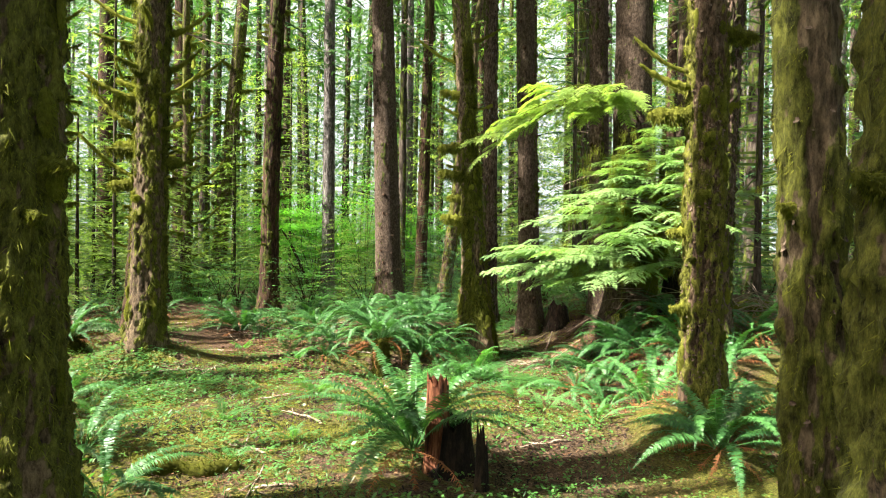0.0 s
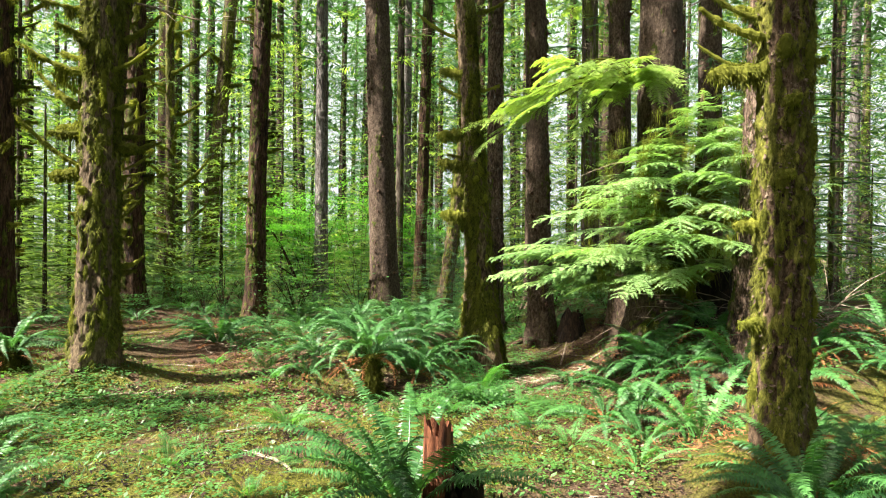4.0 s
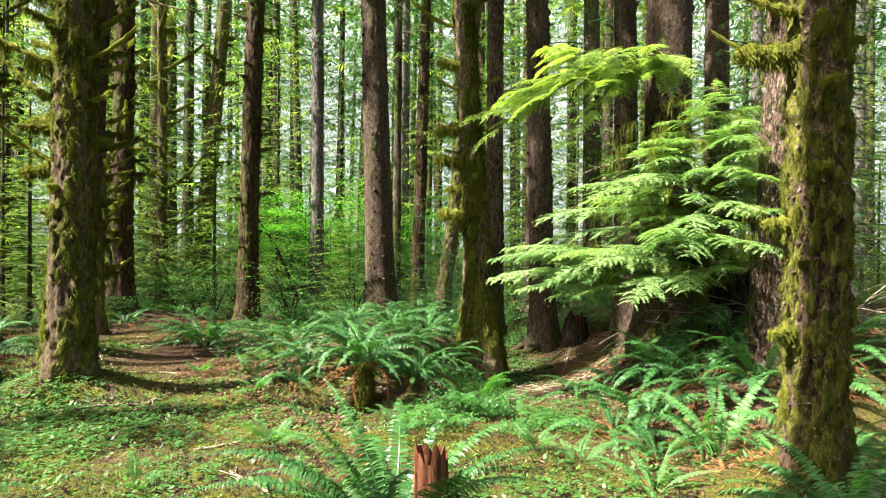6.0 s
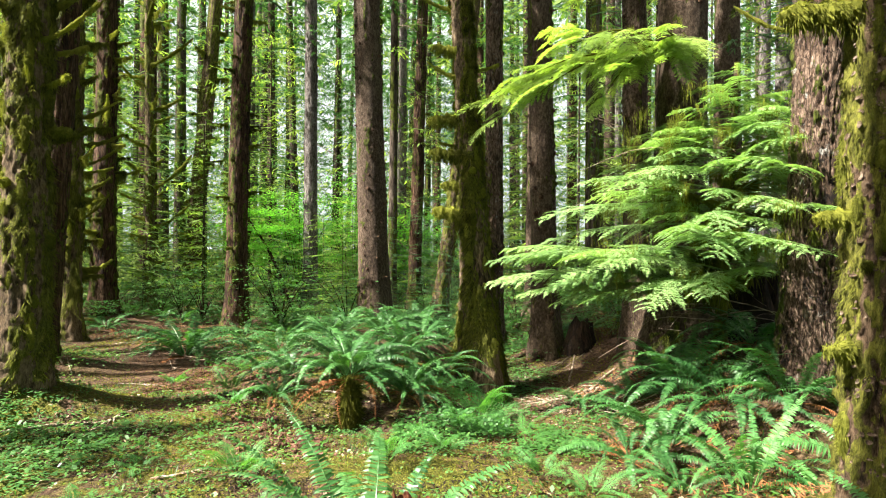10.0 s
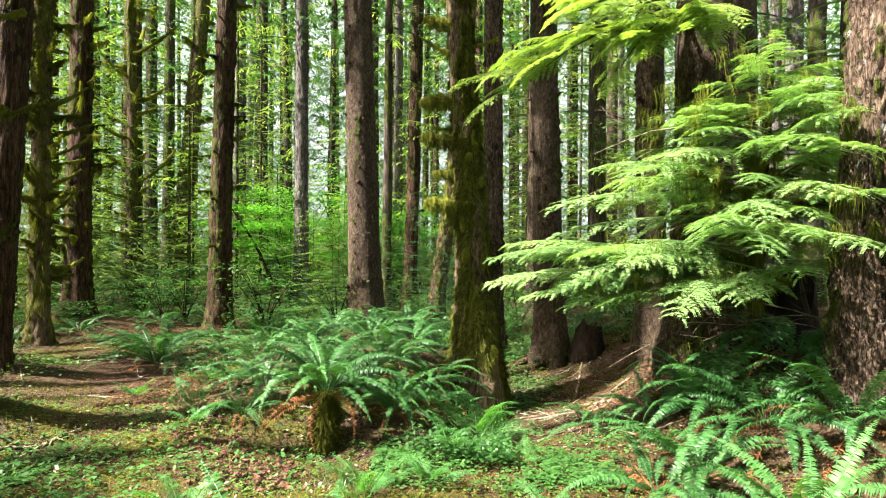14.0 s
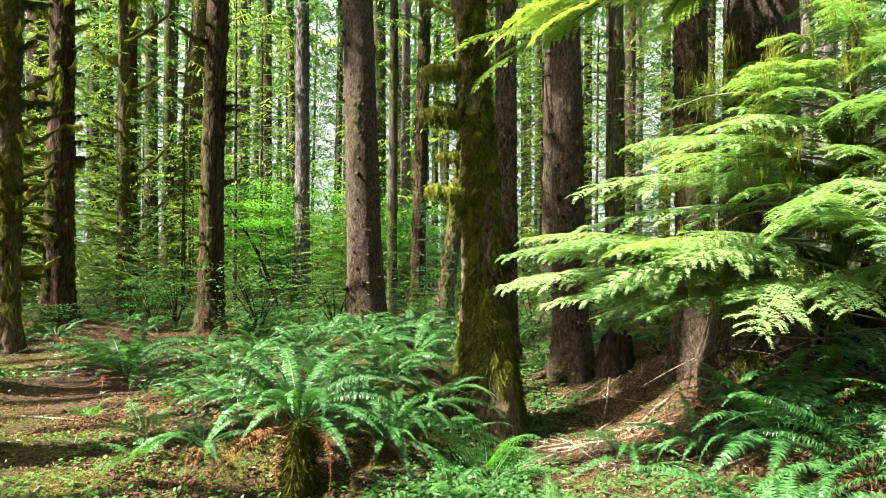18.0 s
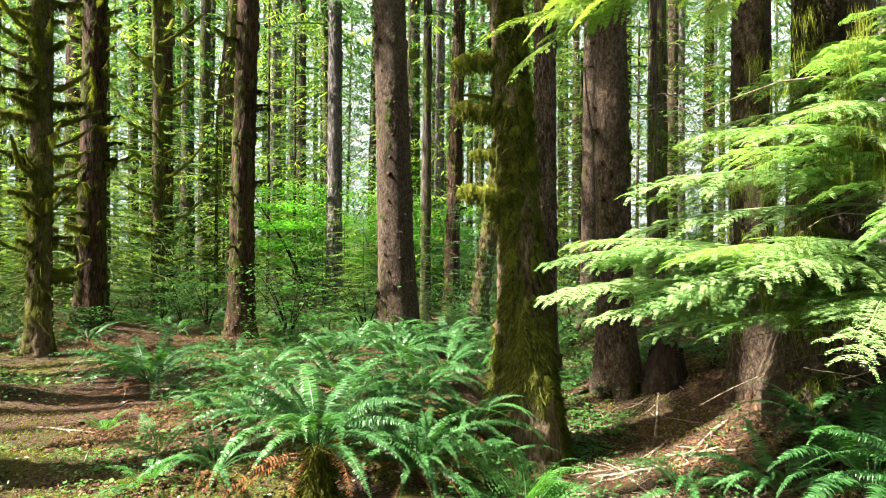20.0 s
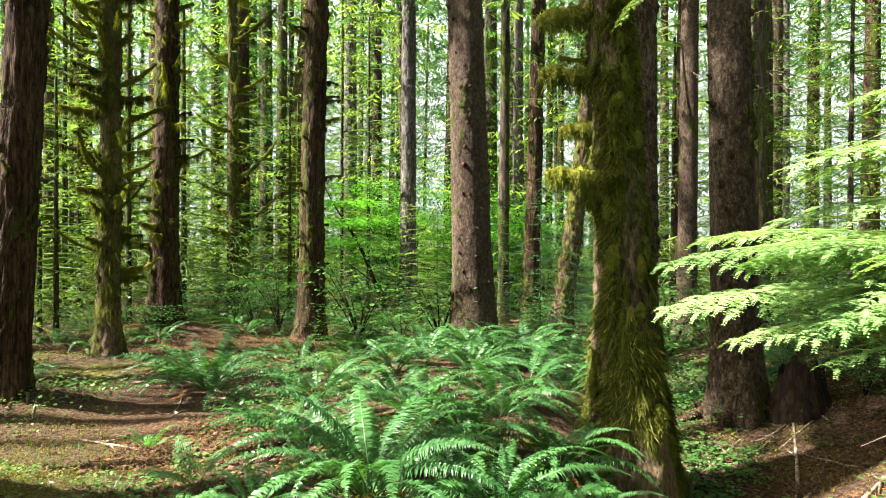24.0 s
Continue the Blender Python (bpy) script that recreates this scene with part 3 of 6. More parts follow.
# ground and understorey patches lit by leaving canopy boughs out: x, y, z, reach
SUNLIT = [(-1.7, 4.9, -0.1, 0.4), (-0.95, 5.35, -0.1, 0.35), (-2.6, 6.1, -0.1, 0.3), (-2.4, 4.2, -0.1, 0.35), (-1.2, 6.2, -0.1, 0.3), (-3.4, 6.2, -0.1, 0.25), (0.9, 5.7, -0.1, 0.6), (1.4, 5.9, 0.1, 0.4),
          (1.6, 6.8, 1.5, 0.95), (1.0, 7.9, 3.1, 1.1), (-2.2, 7.0, -0.1, 0.55), (2.2, 6.2, 1.8, 0.9), (-0.9, 7.4, 0.6, 0.5), (-5.0, 12.2, -0.2, 0.5), (1.9, 5.8, 0.4, 0.4), (0.7, 4.5, -0.1, 0.5), (-0.6, 3.6, -0.1, 0.5), (0.3, 3.5, -0.1, 0.45), (-1.4, 3.2, -0.1, 0.4),
          (-4.0, 23.5, 2.0, 3.0), (-9.5, 15.5, 2.5, 2.2), (-12.0, 18.5, 3.0, 2.5), (-7.5, 19.0, 4.0, 2.0), (-4.0, 10.4, -0.2, 0.6), (-5.5, 12.8, -0.2, 0.6), (-3.3, 8.7, -0.2, 0.5), (-2.7, 8.3, -0.2, 0.5), (-3.7, 9.5, -0.2, 0.4), (-2.6, 9.9, 0.0, 0.5), (-1.3, 13.6, 2.5, 0.5), (-3.7, 7.4, 1.4, 0.35), (-0.9, 7.9, 0.6, 0.45), (-1.1, 9.7, 0.7, 0.4), (-0.5, 11.2, 0.8, 0.5), (-1.6, 11.9, 0.7, 0.4), (-1.6, 7.9, 0.2, 0.4),
          (-2.0, 22.5, 3.0, 2.0), (-5.5, 25.0, 3.5, 2.5), (0.8, 7.6, 1.3, 0.8), (1.3, 7.6, 1.8, 0.8), (2.0, 7.2, 2.2, 0.9), (1.7, 7.5, 1.4, 0.9), (2.4, 7.4, 2.7, 0.7), (1.7, 7.5, 3.0, 0.9), (1.3, 5.4, 0.0, 0.6), (2.0, 5.5, 0.3, 0.35), (2.5, 6.0, 0.6, 0.3), (0.3, 5.0, -0.1, 0.5), (-1.0, 4.5, -0.1, 0.5), (1.2, 4.7, -0.1, 0.5), (0.6, 5.2, -0.1, 0.6), (0.2, 4.6, -0.1, 0.4),
          (-8.6, 14.6, 3.0, 1.8), (-8.6, 14.6, 6.0, 1.6), (-8.5, 18.5, 3.5, 2.2), (-6.4, 19.2, 3.5, 1.8), (-0.3, 9.4, 0.8, 0.4), (1.5, 8.7, 0.1, 0.5), (2.0, 8.3, 0.3, 0.4), (1.2, 9.3, 0.0, 0.5), (-1.2, 10.6, 0.8, 0.4), (1.7, 6.6, 0.5, 0.35)]


def in_the_way(p):
    """True for a point of the canopy that would shade one of the sunlit patches."""
    for x, y, z, reach in SUNLIT:
        k = (p[2] - z) / SUN_WAY.z
        dx, dy = p[0] - SUN_WAY.x * k - x, p[1] - SUN_WAY.y * k - y
        if p[2] > z + 0.8 and dx * dx * 0.6 + dy * dy < (reach + 0.3) ** 2:
            return True
    return False


def crown_mesh(seed, low, high, count, reach, mat, size=0.3, lean=(0, 0), origin=None, droop=0.35, density=1.0, fan=1, slim=1.0):
    """Tiers of drooping conifer boughs with flat sprays of foliage along them."""
    g = np.random.default_rng(seed + 900)
    heap = Heap()
    made = 0
    for i in range(count):
        f = (i + g.uniform(0, 1)) / count
        h = low + (high - low) * f
        a = g.uniform(0, 2 * np.pi)
        length = reach * (1.05 - 0.75 * f) * g.uniform(0.55, 1.15)
        out = np.array([np.cos(a), np.sin(a), 0])
        s = np.linspace(0, 1, 6)
        pts = out * (s * length)[:, None] + np.stack([lean[0] * h + 0 * s, lean[1] * h + 0 * s, h + length * (0.12 * s - droop * s ** 2)], -1)
        if origin is not None and any(in_the_way(q + origin) for q in pts[1:]) and g.uniform() < 0.98:
            continue
        made += 1
        heap.tube(pts, 0.018 * (1.1 - s) * (0.6 + length / 3), 3)
        n = int(length / 0.12 * 5 * density)
        u = g.uniform(0.18, 1, n) ** 0.8
        p = np.stack([np.interp(u, s, pts[:, c]) for c in range(3)], -1)
        lat = np.array([-out[1], out[0], 0])
        sgn = g.choice([-1, 1], n)[:, None]
        spread = g.uniform(0, 1, (n, 1)) * length * 0.34 * (1.15 - u[:, None])
        p = p + lat * sgn * spread + out * spread * 0.45 - np.array([0, 0, 1.0]) * spread * g.uniform(0.1, 0.7, (n, 1))
        way = unit(lat * sgn * g.uniform(0.3, 1, (n, 1)) + out * g.uniform(0.3, 1, (n, 1)) + np.array([0, 0, -1]) * g.uniform(0.05, 0.8, (n, 1)))
        side = unit(np.cross(way, np.array([0, 0, 1.0])) + g.normal(0, 0.35, (n, 3)))
        long, thick = g.uniform(0.5, 1.2, n) * size, g.uniform(0.14, 0.3, n) * size * slim
        heap.kites(p, way, side, long, thick, 0.45)
        for k in range(fan - 1):
            turn = (0.75 if k % 2 else -0.75) * g.uniform(0.6, 1.2, (n, 1))
            way2 = unit(way + side * turn)
            heap.kites(p + way * (long * 0.22 * (k // 2 + 0.4))[:, None], way2, unit(side - way * turn), long * 0.72, thick * 0.9, 0.45)
    return heap.mesh("crown", mat, False) if made else None


def tree(x, y, r, kind, lean=(0, 0), height=22.0, seed=0, flare=0.5, moss=0, moss_top=6.0, moss_mat=None, moss_long=0.10, moss_fine=1.0, stubs=(), bare=0, flakes=0, pads=0, knots=0,
         crown=(7.0, 2.6, 13), needle=None, sides=40, gap=0.05, bend=0.0, group="", fan=1, dense=8.0, cover=None):
    z = gz(x, y)
    t = thing("conifer_tree", pose(x, y, z), LABELS[kind], "tree", group)
    trunk = part("trunk", trunk_mesh(r, height, lean, kind, seed, sides, gap, flare, bend, dense, cover), t)
    if moss:
        part("moss", moss_coat(r, height, lean, flare, seed, moss, moss_top, moss_mat or MOSS, moss_long, 1.0, moss_fine, kind, cover), trunk, kind="stuff", label="hanging olive-green moss on the bark")
    if flakes:
        part("flaking_bark", flake_coat(r, height, lean, flare, seed, flakes, 3.6, cover), trunk, kind="stuff", label="curled peeling plates of brown bark")
    g = np.random.default_rng(seed + 40)
    for h, a, which, scale in stubs:
        p, _ = on_trunk(r, height, lean, flare, seed, np.array([h]), np.array([radians(a)]))
        pool = STUBS_DARK if which >= 10 else STUBS
        m = Matrix.Translation(tuple(p[0] * np.array([0.86, 0.86, 1]))) @ pose(0, 0, 0, g.uniform(-15, 15), g.uniform(-12, 8), a) @ Matrix.Scale(scale, 4)
        part("branch", pool[which % 10], t, m)
    for i in range(pads):
        h, a = 0.4 + 3.4 * (i + g.uniform(0, 1)) / pads, g.uniform(150, 390)
        p, _ = on_trunk(r, height, lean, flare, seed, np.array([h]), np.array([radians(a)]), kind, cover)
        part("moss_pad", PADS[i % 3], trunk, Matrix.Translation(tuple(p[0])) @ pose(0, 0, 0, 0, 0, a) @ Matrix.Scale(g.uniform(0.5, 1.05), 4), "thick hanging pad of bright green moss")
    for i in range(knots):
        h, a = 0.5 + 5.5 * (i + g.uniform(0, 1)) / knots, g.uniform(170, 370)
        p, _ = on_trunk(r, height, lean, flare, seed, np.array([h]), np.array([radians(a)]), kind, cover)
        part("knot", KNOTS[i % 3], trunk, Matrix.Translation(tuple(p[0])) @ pose(0, 0, 0, 0, g.uniform(-25, 25), a) @ Matrix.Scale(g.uniform(0.7, 1.4), 4))
    for i in range(bare):
        h, a = g.uniform(1.8, 9), g.uniform(0, 360)
        p, _ = on_trunk(r, height, lean, flare, seed, np.array([h]), np.array([radians(a)]))
        part("branch", BARE[i % 3], t, Matrix.Translation(tuple(p[0])) @ pose(0, 0, 0, 0, g.uniform(-8, 14), a) @ Matrix.Scale(g.uniform(0.6, 1.2), 4))
    if fan == 1 and y > 11:
        fan = 3
    # near crowns and upper crowns are mostly out of view, added for their shade
    if crown:
        me = crown_mesh(seed, crown[0], height if fan == 1 else 12.5, crown[2] if fan == 1 else max(10, crown[2] // 2), crown[1], needle or NEEDLE, 0.62 if fan == 1 else 0.19, lean, np.array([x, y, z]), density=0.45 if fan == 1 else 0.58, fan=fan, slim=1.0 if fan == 1 else 0.5)
        if me:
            part("crown", me, t, kind="stuff")
        if fan > 1:
            me = crown_mesh(seed + 7, 11.5, height, 24, 2.8, needle or NEEDLE, 0.75, lean, np.array([x, y, z]), density=0.14)
            if me:
                part("upper_crown", me, t, kind="stuff")
    return t


def ring_of_stubs(seed, count, low, high, kinds, scale=(0.6, 1.2), middle=270, spread=360):
    g = np.random.default_rng(seed)
    return [(low + (high - low) * (i + g.uniform(0, 0.9)) / count, middle + g.uniform(-0.5, 0.5) * spread, int(g.choice(kinds)), g.uniform(*scale)) for i in range(count)]


# the trunks that stand close to the way
tree(-2.22, 3.15, 0.25, "moss", (0.0, 0), seed=1, cover=0.7, moss=14000, pads=16, moss_top=4.2, moss_long=0.05, moss_fine=0.9, stubs=[(1.75, 325, 2, 0.5), (2.0, 345, 2, 0.7)], sides=96, gap=0.02, dense=4.5)
tree(1.335, 2.12, 0.095, "moss", (-0.045, 0), seed=2, cover=0.72, moss=6000, moss_top=3.4, moss_long=0.028, moss_fine=0.6, flakes=160, stubs=[(1.7, 200, 4, 0.6)], sides=96, gap=0.02, dense=4.5)
tree(1.10, 1.42, 0.145, "moss", (0.02, 0), seed=3, cover=0.7, moss=6000, moss_top=3.2, moss_long=0.026, moss_fine=0.55, stubs=[(1.75, 190, 4, 0.7)], sides=96, gap=0.02, dense=4.5)
tree(-3.61, 7.53, 0.18, "moss", (0.02, 0), seed=4, crown=(5.4, 2.7, 44), moss=24000, pads=40, moss_top=4.6, moss_fine=1.3, moss_long=0.075, flare=0.45,
     stubs=[(2.95, 195, 6, 1.2), (3.6, 200, 6, 0.9), (2.35, 185, 5, 0.9), (3.3, 235, 5, 0.8), (2.7, 300, 5, 0.7), (3.85, 280, 5, 0.9), (1.95, 190, 2, 1.0), (3.2, 250, 4, 1.0), (3.0, 350, 3, 0.7), (3.3, 10, 1, 0.8), (2.6, 340, 0, 0.8), (2.4, 175, 2, 1.0),
            (2.0, 185, 3, 0.9), (3.75, 20, 1, 0.9), (2.8, 300, 4, 0.8), (1.5, 200, 4, 0.7), (1.1, 175, 4, 0.6), (2.2, 5, 2, 0.7), (1.75, 255, 4, 0.9), (2.6, 180, 1, 1.0), (3.1, 170, 0, 0.9), (3.9, 180, 3, 0.9), (2.15, 20, 1, 0.7), (2.9, 15, 0, 0.8)], sides=88, gap=0.024, dense=6.0)
tree(2.075, 4.90, 0.140, "flaky", (-0.004, 0), seed=5, cover=0.56, moss=14000, moss_top=3.6, moss_fine=0.6, moss_long=0.045, pads=22, flakes=1300, flare=0.25,
     stubs=[(1.32, 180, 2, 0.55), (0.72, 190, 4, 1.1), (2.45, 185, 1, 0.7), (2.6, 170, 3, 0.6), (2.05, 255, 4, 0.9), (1.62, 250, 4, 0.8), (1.1, 215, 4, 0.6), (2.25, 175, 2, 1.0), (2.9, 5, 2, 0.9), (2.3, 0, 4, 0.9)], sides=92, gap=0.022, dense=6.0)
tree(0.555, 9.05, 0.125, "moss", (-0.068, 0), seed=6, moss=40000, pads=30, crown=(7.0, 2.8, 24), moss_top=4.6, moss_long=0.075, moss_fine=1.6, flare=1.5,
     stubs=[(1.98, 186, 2, 1.05), (2.32, 180, 2, 0.75), (2.63, 184, 2, 1.1), (2.75, 172, 0, 0.6), (3.05, 186, 2, 1.1), (3.5, 190, 1, 0.6), (3.8, 185, 2, 0.9), (4.3, 170, 3, 0.8), (1.97, 255, 4, 1.1), (2.45, 265, 4, 0.9), (3.3, 240, 4, 0.8), (1.4, 5, 4, 0.6), (3.6, 0, 0, 0.6), (4.6, 10, 1, 0.7)], sides=92, gap=0.022, dense=6.0)
tree(2.91, 6.82, 0.228, "fir", (0.035, 0), seed=7, moss=900, moss_top=4.5, flare=0.3, stubs=[(2.6, 150, 3, 0.6), (3.0, 200, 2, 0.8)], sides=130, gap=0.02, dense=5.5)
tree(1.49, 10.45, 0.18, "spruce", (-0.03, 0), seed=8, moss=500, moss_top=0.9, flare=0.55, bare=2, knots=34, sides=88, gap=0.024, dense=6.0)
tree(2.42, 9.49, 0.155, "spruce", (-0.02, 0), seed=9, knots=20, sides=72, gap=0.03, dense=6.0)
tree(2.69, 8.90, 0.285, "spruce", (0.0, 0), seed=10, knots=16, flare=0.7, sides=60, gap=0.036, moss=700, moss_top=1.5)
tree(-1.17, 13.71, 0.285, "spruce", (-0.035, 0), seed=11, flare=0.35, bare=3, knots=40, sides=60, gap=0.036)
tree(-4.80, 9.62, 0.165, "red", (0.07, 0), seed=12, cover=0.1, flare=0.3, crown=(7.0, 2.8, 30), stubs=[(2.0, 300, 10, 0.6)], bare=3, sides=60, gap=0.036)
tree(-6.18, 12.56, 0.14, "moss", (0.01, 0), seed=13, moss=6400, moss_top=7.0, moss_mat=MOSS_DARK, moss_long=0.3, stubs=ring_of_stubs(13, 54, 1.0, 6.5, [5, 6, 13, 5, 1, 3], (0.7, 1.3)))
tree(-6.82, 14.68, 0.225, "red", (0.012, 0), seed=14, moss=5200, moss_top=7.0, moss_mat=MOSS_DARK, moss_long=0.14, stubs=ring_of_stubs(14, 36, 1.2, 7, [13, 5, 12, 5, 6], (0.6, 1.1)))
tree(-4.24, 15.03, 0.215, "red", (0.022, 0), seed=15, moss=3000, moss_top=7.5, moss_mat=MOSS_DARK, stubs=ring_of_stubs(15, 32, 1.2, 7.5, [13, 12, 12, 5, 13], (0.5, 0.9)), bend=0.02)
tree(-8.09, 22.07, 0.27, "moss", (0.085, 0), seed=16, moss=3000, moss_top=9, stubs=ring_of_stubs(16, 20, 2, 9, [5, 6, 13, 2], (0.8, 1.6)))
tree(-3.55, 19.17, 0.205, "grey", (-0.004, 0), seed=17, bare=2)
tree(0.88, 11.50, 0.145, "fir", (-0.01, 0), seed=18, bare=1, sides=60, gap=0.036)
tree(-0.72, 19.9, 0.185, "red", (0.02, 0), seed=19, moss=900, moss_top=8, stubs=ring_of_stubs(19, 10, 2, 8, [12, 4], (0.5, 0.8)), bare=4)
tree(0.0, 16.0, 0.17, "moss", (0.11, 0), seed=20, height=8, moss=3000, moss_top=5, crown=None, flare=0.6)
tree(-6.75, 10.5, 0.21, "red", (0.0, 0), seed=21, moss=3200, moss_top=6, moss_mat=MOSS_DARK, stubs=ring_of_stubs(21, 38, 1.2, 6, [5, 6, 13, 5, 12], (0.6, 1.1)))
for i, (x, y, r) in enumerate([(-10.9, 16.6, 0.14), (-7.6, 18.4, 0.12)]):
    tree(x, y, r, "moss", (0.01 * (i - 2), 0), seed=90 + i, moss=900, moss_top=7, stubs=ring_of_stubs(90 + i, 26, 1.2, 8.5, [6, 3, 1], (0.9, 1.7)), sides=26, gap=0.08)
for i, (x, y, r, kind, dx) in enumerate([(-11.1, 26.8, 0.27, "far", 0.0), (-15.3, 33.2, 0.27, "far", 0.01), (-7.0, 24.7, 0.26, "grey", 0.0), (-10.66, 39.4, 0.33, "far", 0.0), (-5.36, 33.4, 0.2, "far", 0.01),
                                         (-1.27, 18.9, 0.12, "far", 0.0), (-1.4, 24.5, 0.19, "grey", 0.0), (2.16, 16.3, 0.17, "spruce", 0.0), (3.74, 17.6, 0.06, "far", -0.01), (6.5, 26.0, 0.24, "spruce", 0.0),
                                         (5.2, 13.2, 0.25, "spruce", -0.01), (9.35, 20.0, 0.2, "grey", 0.0), (10.4, 20.9, 0.3, "grey", 0.0), (11.9, 20.0, 0.16, "far", 0.0), (17.8, 28, 0.26, "grey", 0.0),
                                         (12.4, 18, 0.2, "far", 0.0), (-13.6, 20.5, 0.27, "red", 0.0), (-14.4, 22.6, 0.16, "far", 0.0), (7.6, 15.2, 0.18, "far", 0.0), (4.6, 21.0, 0.16, "far", 0.01)]):
    tree(x, y, r, kind, (dx, 0), seed=30 + i, sides=20, gap=0.14, dense=11.0, bare=5, moss=500 if kind in ("far", "red") else 0, moss_top=8, moss_mat=MOSS_DARK, crown=(4.2, 2.2, 30), needle=[NEEDLE, NEEDLE_SUNLIT][i % 2], fan=3)
# unseen trees added beside and behind the way; their crowns shade the floor
for i, (x, y) in enumerate([(-7.1, 7.2), (-8.5, 7.9), (-13.4, -5.2), (-12.0, 9.5), (-7.5, -1.0), (-14.0, 5.5), (-4.5, -3.5), (-16.5, 10.0), (-12.5, -3.0), (5.5, 3.0), (4.5, -2.5),
                            (-1.5, -5.0), (8.0, 7.5), (9.6, 9.2), (-18.0, 1.5), (-8.1, 5.1), (-9.8, -2.4), (-7.4, 0.9)]):
    tree(x, y, 0.2 + 0.02 * (i % 5) if x > -6 else 0.10, ["red", "spruce", "fir", "moss"][i % 4], (0, 0), seed=60 + i, sides=18, gap=0.3, bare=4, crown=(6.5, 3.0, 60 if i < 2 or (x, y) == (-8.1, 5.1) else 34 if x < -6 and y < 9 else 26), needle=NEEDLE)

# unseen bushy conifer, added to dapple the ground on the left with shade
tree(-6.7, 2.9, 0.11, "spruce", (0, 0), seed=97, height=9.0, sides=18, gap=0.3, crown=(2.0, 2.3, 70))


# ---- the wood behind ----
FAR_TRUNKS = [trunk_mesh(0.2 + 0.03 * (i % 4), 26, (0.01 * (i - 3), 0), ["far", "grey", "far", "red", "spruce", "far"][i], 80 + i, 10, 0.5, 0.4, dense=14.0) for i in range(6)]
FAR_CROWNS = [crown_mesh(120 + i, [3.0, 4.5, 2.2, 5.0, 1.6, 6.0][i], 20, [30, 26, 33, 25, 36, 23][i], 2.3, [NEEDLE, NEEDLE_SUNLIT, NEEDLE][i % 3], 0.34, density=0.34, slim=0.6, fan=2) for i in range(6)]
NEARER_CROWNS = [crown_mesh(130 + i, [2.4, 4.0, 1.8, 4.4, 1.6, 5.0][i], 13, [24, 20, 26, 20, 28, 18][i], 2.3, [NEEDLE, NEEDLE_SUNLIT, NEEDLE][i % 3], 0.235, density=0.4, slim=0.43, fan=3) for i in range(6)]
# coarse upper crowns, mostly above the view, added to shade the wood
SHADE_CANOPIES = [crown_mesh(160 + i, 12.0, 26, 26, 3.0, NEEDLE, 0.8, density=0.13) for i in range(3)]
YOUNG_CROWNS = [crown_mesh(140 + i, 0.5, [7, 9, 6, 10][i], [60, 72, 56, 80][i], [1.9, 2.3, 1.7, 2.4][i], [NEEDLE, NEEDLE_SUNLIT, NEEDLE_SUNLIT, NEEDLE][i], 0.185, droop=0.3, density=0.31, fan=3, slim=0.48) for i in range(4)]
YOUNG_STEMS = [trunk_mesh(0.06, [7, 9, 6, 10][i] * 0.98, (0, 0), "far", 150 + i, 8, 0.3, 0.3) for i in range(4)]
g = np.random.default_rng(21)
placed = []
tries = 0
while len(placed) < 130 and tries < 6000:
    tries += 1
    y = 20 + 44 * g.uniform() ** 0.9
    x = g.uniform(-1, 1) * (6 + 0.86 * y) if len(placed) % 4 else g.uniform(-0.55, 0.1) * y
    if min([math.hypot(x - a, y - b) for a, b in placed] + [9]) < 2.2 or (-18 < x < -5 and 21.5 < y < 24.5):
        continue
    placed.append((x, y))
    i = int(g.integers(0, 6))
    t = thing("conifer_tree", pose(x, y, gz(x, y), 0, 0, g.uniform(0, 360)), LABELS["far"], "tree", "far forest trees")
    sc = g.uniform(0.7, 1.25)
    part("trunk", FAR_TRUNKS[i], t, Matrix.Diagonal((sc, sc, 1, 1)))
    part("crown", (NEARER_CROWNS if y < 36 else FAR_CROWNS)[int(g.integers(0, 6))], t, kind="stuff")
    if not any(in_the_way(np.array([x, y, h])) for h in (13, 16, 19, 22)):
        part("upper_crown", SHADE_CANOPIES[i % 3], t, kind="stuff")
